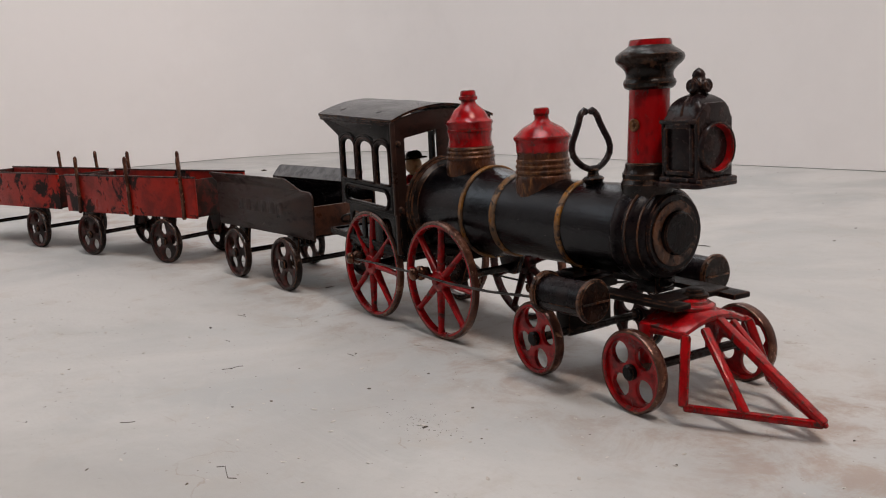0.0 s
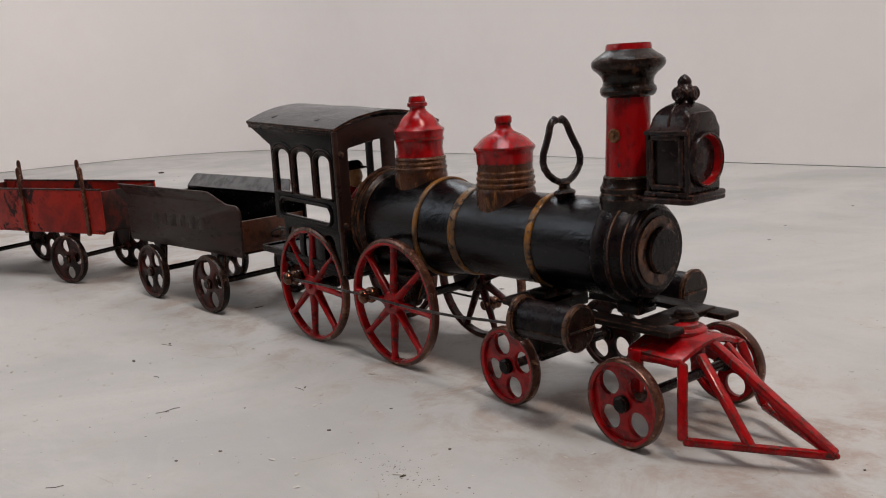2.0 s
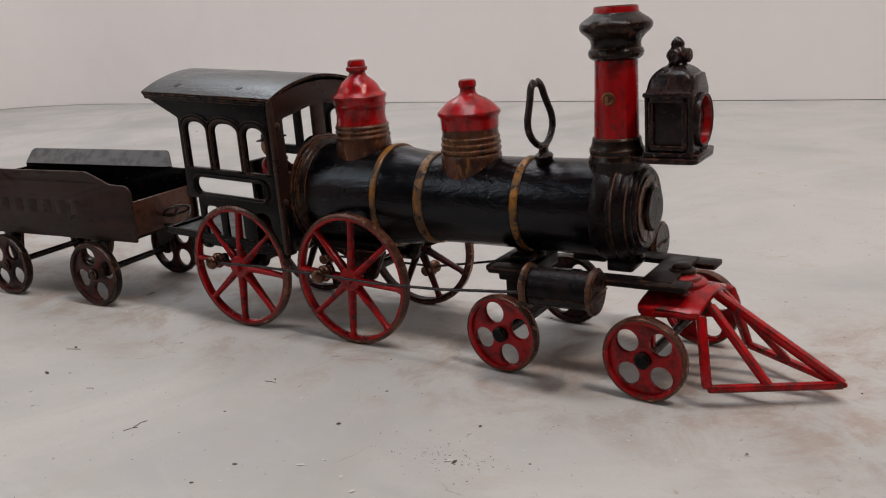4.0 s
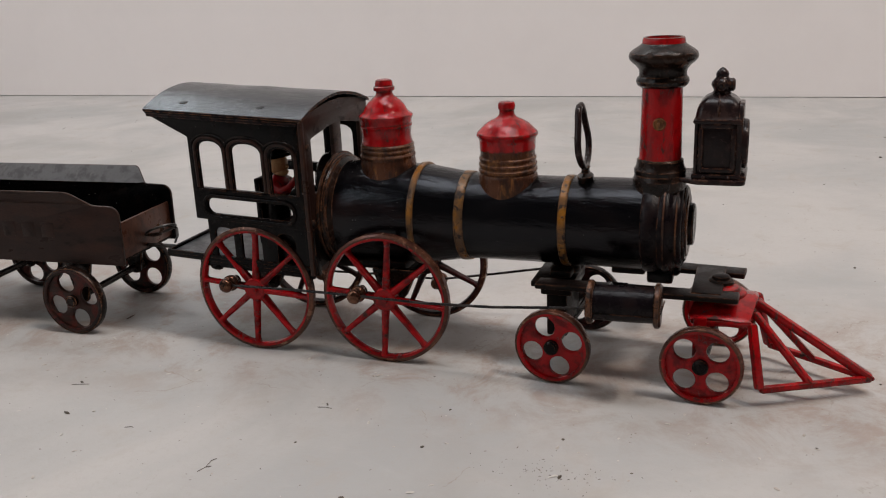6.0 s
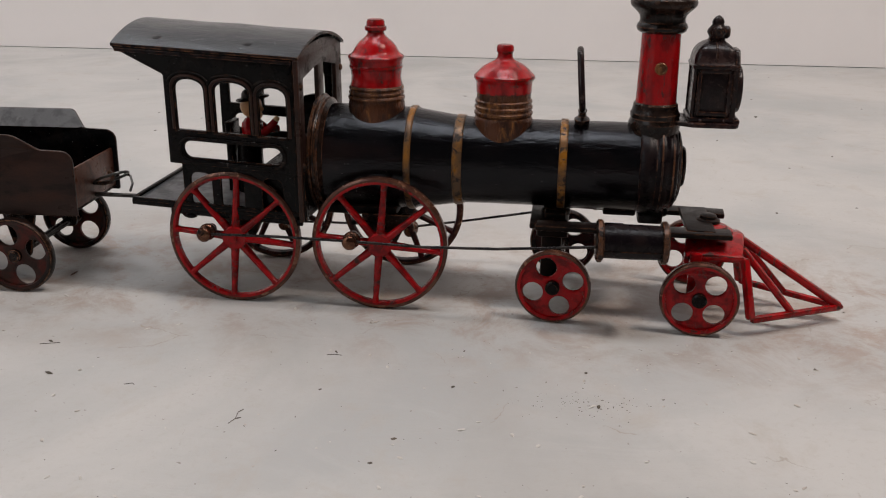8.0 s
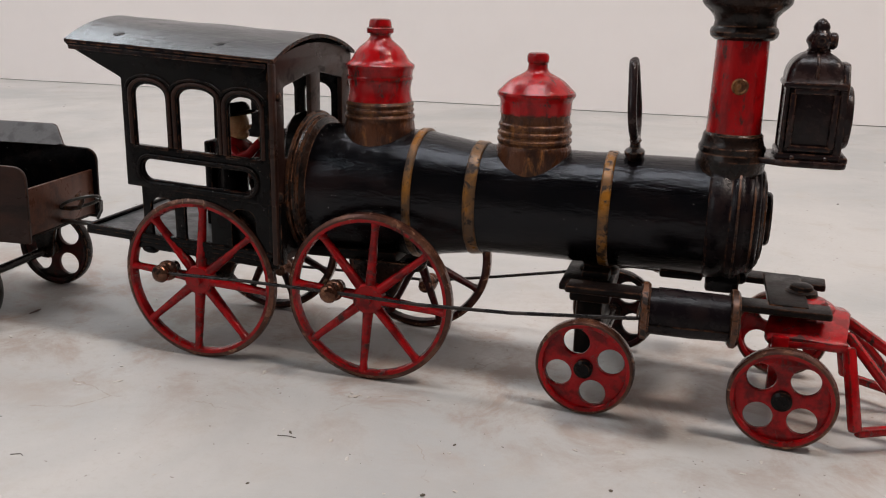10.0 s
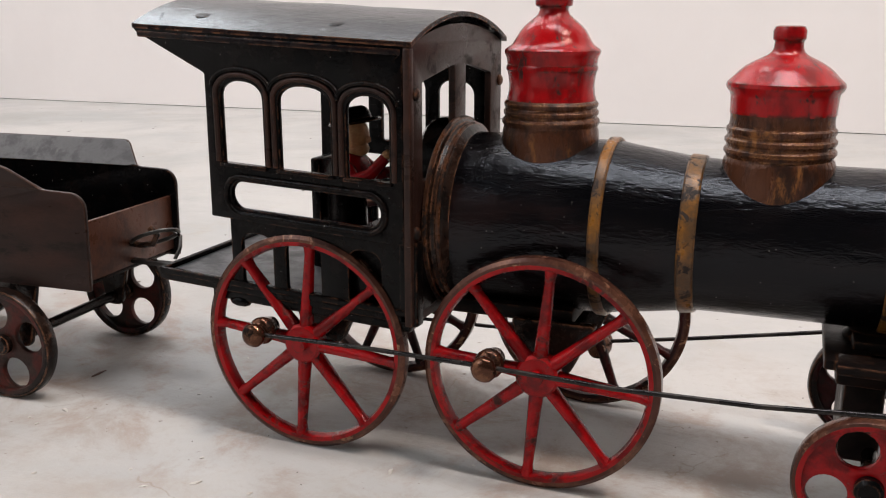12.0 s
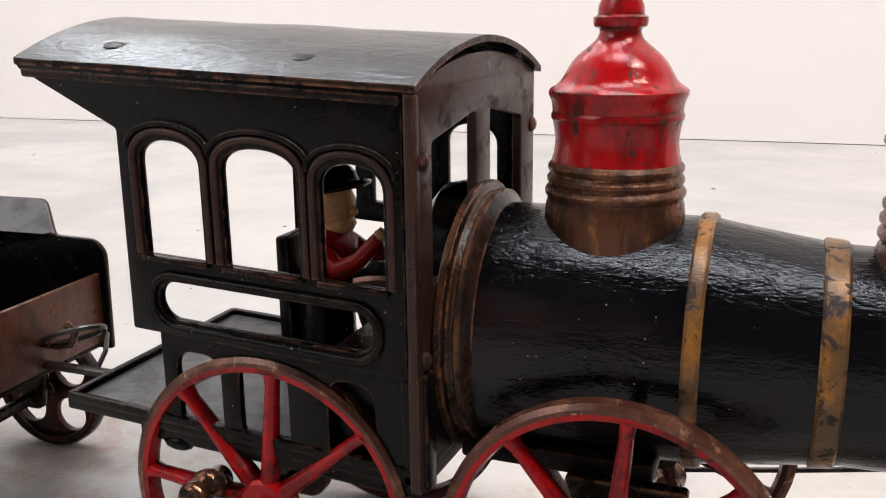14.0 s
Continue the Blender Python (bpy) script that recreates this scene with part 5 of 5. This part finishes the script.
# ---- gondola wagons ----
def wagon(at, posts_near, posts_far, label):
    w = thing("toy_wagon", label, "toy wagon", at, "red toy wagons")
    HW, X0, X1 = 0.0290, -0.1000, 0.1020
    for s, posts in ((-1, posts_near), (1, posts_far)):
        side = part("side", plate(rounded([(X0, 0.0420, 0.001), (X1, 0.0420, 0.001), (X1, 0.0785, 0.001), (X0, 0.0785, 0.001)], 3), [], 0.0018, 0.0004), CAR_RED, w, "chipped orange-red side", m=shift(0, s * HW, 0) @ SIDE)
        part("top_edge", bar((X0, s * HW, 0.0787), (X1, s * HW, 0.0787), 0.0026, 0.0014, 0.0004), CAR_DARK, side)
        for x, lean in posts:
            foot, head = Vector((x, s * (HW + 0.0022), 0.0410)), Vector((x + lean, s * (HW + 0.0016), 0.0975))
            line = [foot.lerp(head, q) + Vector((0.0008 * math.sin(q * 5), 0, 0)) for q in (0, 0.02, 0.3, 0.6, 0.8, 0.92, 0.97, 1.0)]
            part("stake", tube(line, [0.0016, 0.0021, 0.0021, 0.0019, 0.0018, 0.0021, 0.0018, 0.0008], 8, flat=0.85), TYRE, side, "dark iron stake", smooth=65)
    part("end_panel", block(X1 - 0.003, X1 - 0.001, -HW, HW, 0.0430, 0.0770, 0.0004), CAR_DARK, w)
    part("end_panel", block(X0 + 0.001, X0 + 0.003, -HW, HW, 0.0430, 0.0770, 0.0004), CAR_DARK, w)
    part("floor_plate", block(X0 + 0.001, X1 - 0.001, -HW, HW, 0.0430, 0.0448, 0.0004), CAR_DARK, w)
    for k, x in enumerate((0.0585, -0.0585)):
        for s in (-1, 1):
            disc_wheel("wagon_wheel", w, x, s * 0.0330, 0.0205, 0.0205, 0.4 + 0.5 * k + 0.3 * s, CAR_DARK, BROWN, "dark rusted disc wheel with traces of red", hole=0.25)
        part("axle", tube([(x, -0.0335, 0.0205), (x, 0.0335, 0.0205)], 0.0021, 12), BROWN, w)
        for s in (-1, 1):
            part("axle_hanger", plate(rounded([(x - 0.0100, 0.0440, 0.001), (x - 0.0035, 0.0165, 0.003), (x + 0.0035, 0.0165, 0.003), (x + 0.0100, 0.0440, 0.001)][::-1]), [], 0.0022, 0.0005), CAR_DARK, w, m=shift(0, s * 0.0268, 0) @ SIDE)
    part("draw_hook", tube([(X1 - 0.002, 0, 0.0530), (X1 + 0.010, 0, 0.0530), (X1 + 0.014, 0, 0.0560)], 0.0012, 8), BROWN, w)
    return w


wagon(shift(-0.4526, -0.0550, 0) @ pose(0, 0, 0, 0, 0, 19.4), ((0.0855, -0.002), (0.0065, -0.001), (-0.0765, 0.001)), ((0.0065, -0.002), (-0.0765, -0.001)),
      "chipped orange-red cast-iron toy wagon with dark stakes, behind the tender")
wagon(shift(-0.6658, -0.1216, 0) @ pose(0, 0, 0, 0, 0, 18), (), ((0.0800, -0.002), (0.0050, -0.001)),
      "dark-stained red cast-iron toy wagon, last in the train")


# ---- grit on the floor ----
def chip_mesh(x, y, size, rng, long=1.0):
    bm = bmesh.new()
    bmesh.ops.create_icosphere(bm, subdivisions=1, radius=1.0)
    a = rng.uniform(0, math.pi)
    for v in bm.verts:
        v.co *= rng.uniform(0.7, 1.2)
    bmesh.ops.transform(bm, matrix=shift(x, y, size * 0.25) @ pose(0, 0, 0, 0, 0, math.degrees(a)) @ Matrix.Diagonal((size * long, size, size * 0.35, 1)), verts=bm.verts)
    return bm


def grit():
    rng = random.Random(4)
    bits = [(0.0555, -0.1104, 0.0009, 1.5), (0.0383, -0.1551, 0.0007, 1.8), (0.1125, -0.0887, 0.0008, 1.2), (-0.1392, -0.0953, 0.0008, 2.5), (0.0562, -0.0753, 0.0006, 1.6), (-0.0004, -0.1213, 0.0006, 1.3),
            (-0.0027, -0.0850, 0.0005, 3.0), (0.1445, -0.1078, 0.0005, 1.5), (-0.0264, -0.1493, 0.0005, 3.0), (0.2914, 0.5169, 0.0020, 1.6), (-1.2794, 0.4199, 0.0050, 1.2), (0.0628, -0.2469, 0.0006, 2.0),
            (0.1042, -0.2198, 0.0006, 2.0), (-0.0926, -0.2193, 0.0007, 1.5), (-0.0222, 0.5821, 0.0013, 1.8), (-0.0733, 0.2966, 0.0012, 8.0), (0.2450, 0.0000, 0.0006, 1.5), (0.2148, -0.0685, 0.0005, 1.6)]
    for k, (x, y, s, lg) in enumerate(bits):
        ob = part("grit", chip_mesh(x, y, s, rng, lg), SPECK, None, "tiny dark chip lying on the floor", smooth=60)
        tagged(ob, category="debris", group="chips on the floor")
    for pts in (((0.0965, -0.2050), (0.0985, -0.2020), (0.1030, -0.2035), (0.1100, -0.2055), (0.1125, -0.2030)), ((-0.1425, -0.0990), (-0.1380, -0.0975), (-0.1340, -0.0962)), ((-0.0060, -0.0888), (-0.0020, -0.0880), (0.0010, -0.0884)),
                ((-0.0290, -0.1540), (-0.0275, -0.1500), (-0.0282, -0.1450), (-0.0268, -0.1425)), ((-0.0850, -0.1300), (-0.0820, -0.1285), (-0.0805, -0.1295)), ((0.0165, -0.2210), (0.0190, -0.2180), (0.0198, -0.2150))):
        ob = part("lint", tube([(x, y, 0.00016) for x, y in pts], 0.00014, 6), SPECK, None, "short dark hair lying on the floor", smooth=65)
        tagged(ob, category="debris", group="hairs on the floor")
    tagged(part("rust_flake", chip_mesh(-0.1740, -0.0110, 0.0008, rng, 6.0), RUST, None, "thin orange-brown rust flake lying on the floor", smooth=60), category="debris")
    small = []
    for k in range(100):
        small.append(chip_mesh(rng.uniform(-0.45, 0.42), rng.uniform(-0.36, 0.35), rng.uniform(0.0001, 0.00024), rng, rng.uniform(1, 2.5)))
    for k in range(240):
        small.append(chip_mesh(rng.uniform(-0.30, 0.40), rng.uniform(-0.34, -0.03), rng.uniform(0.00008, 0.0003), rng, rng.uniform(1, 3.0)))
    for k in range(110):
        small.append(chip_mesh(rng.gauss(0.112, 0.013), rng.gauss(-0.1165, 0.006), rng.uniform(0.0001, 0.00028), rng, rng.uniform(1, 2.5)))
    for k in range(150):
        small.append(chip_mesh(rng.uniform(-1.2, 1.0), rng.uniform(-0.4, 0.9), rng.uniform(0.0004, 0.0010), rng, rng.uniform(1, 2.5)))
    tagged(part("floor_grit", joined(*small), SPECK, smooth=60), "scattered fine dark grit on the floor", "debris", kind="stuff")
    pale = [chip_mesh(0.0085 + rng.gauss(0, 0.002), -0.0488 + rng.gauss(0, 0.0012), rng.uniform(0.0005, 0.0012), rng, 1.5) for k in range(6)]
    pale += [chip_mesh(rng.uniform(-0.3, 0.3), rng.uniform(-0.25, 0.3), rng.uniform(0.0003, 0.0007), rng, 1.5) for k in range(160)]
    pale += [chip_mesh(rng.uniform(-0.35, 0.40), rng.uniform(-0.33, -0.04), rng.uniform(0.0003, 0.0009), rng, rng.uniform(1.2, 3.0)) for k in range(260)]
    tagged(part("paint_flakes", joined(*pale), PALE, smooth=60), "pale flakes of paint on the floor", "debris", kind="stuff")


grit()
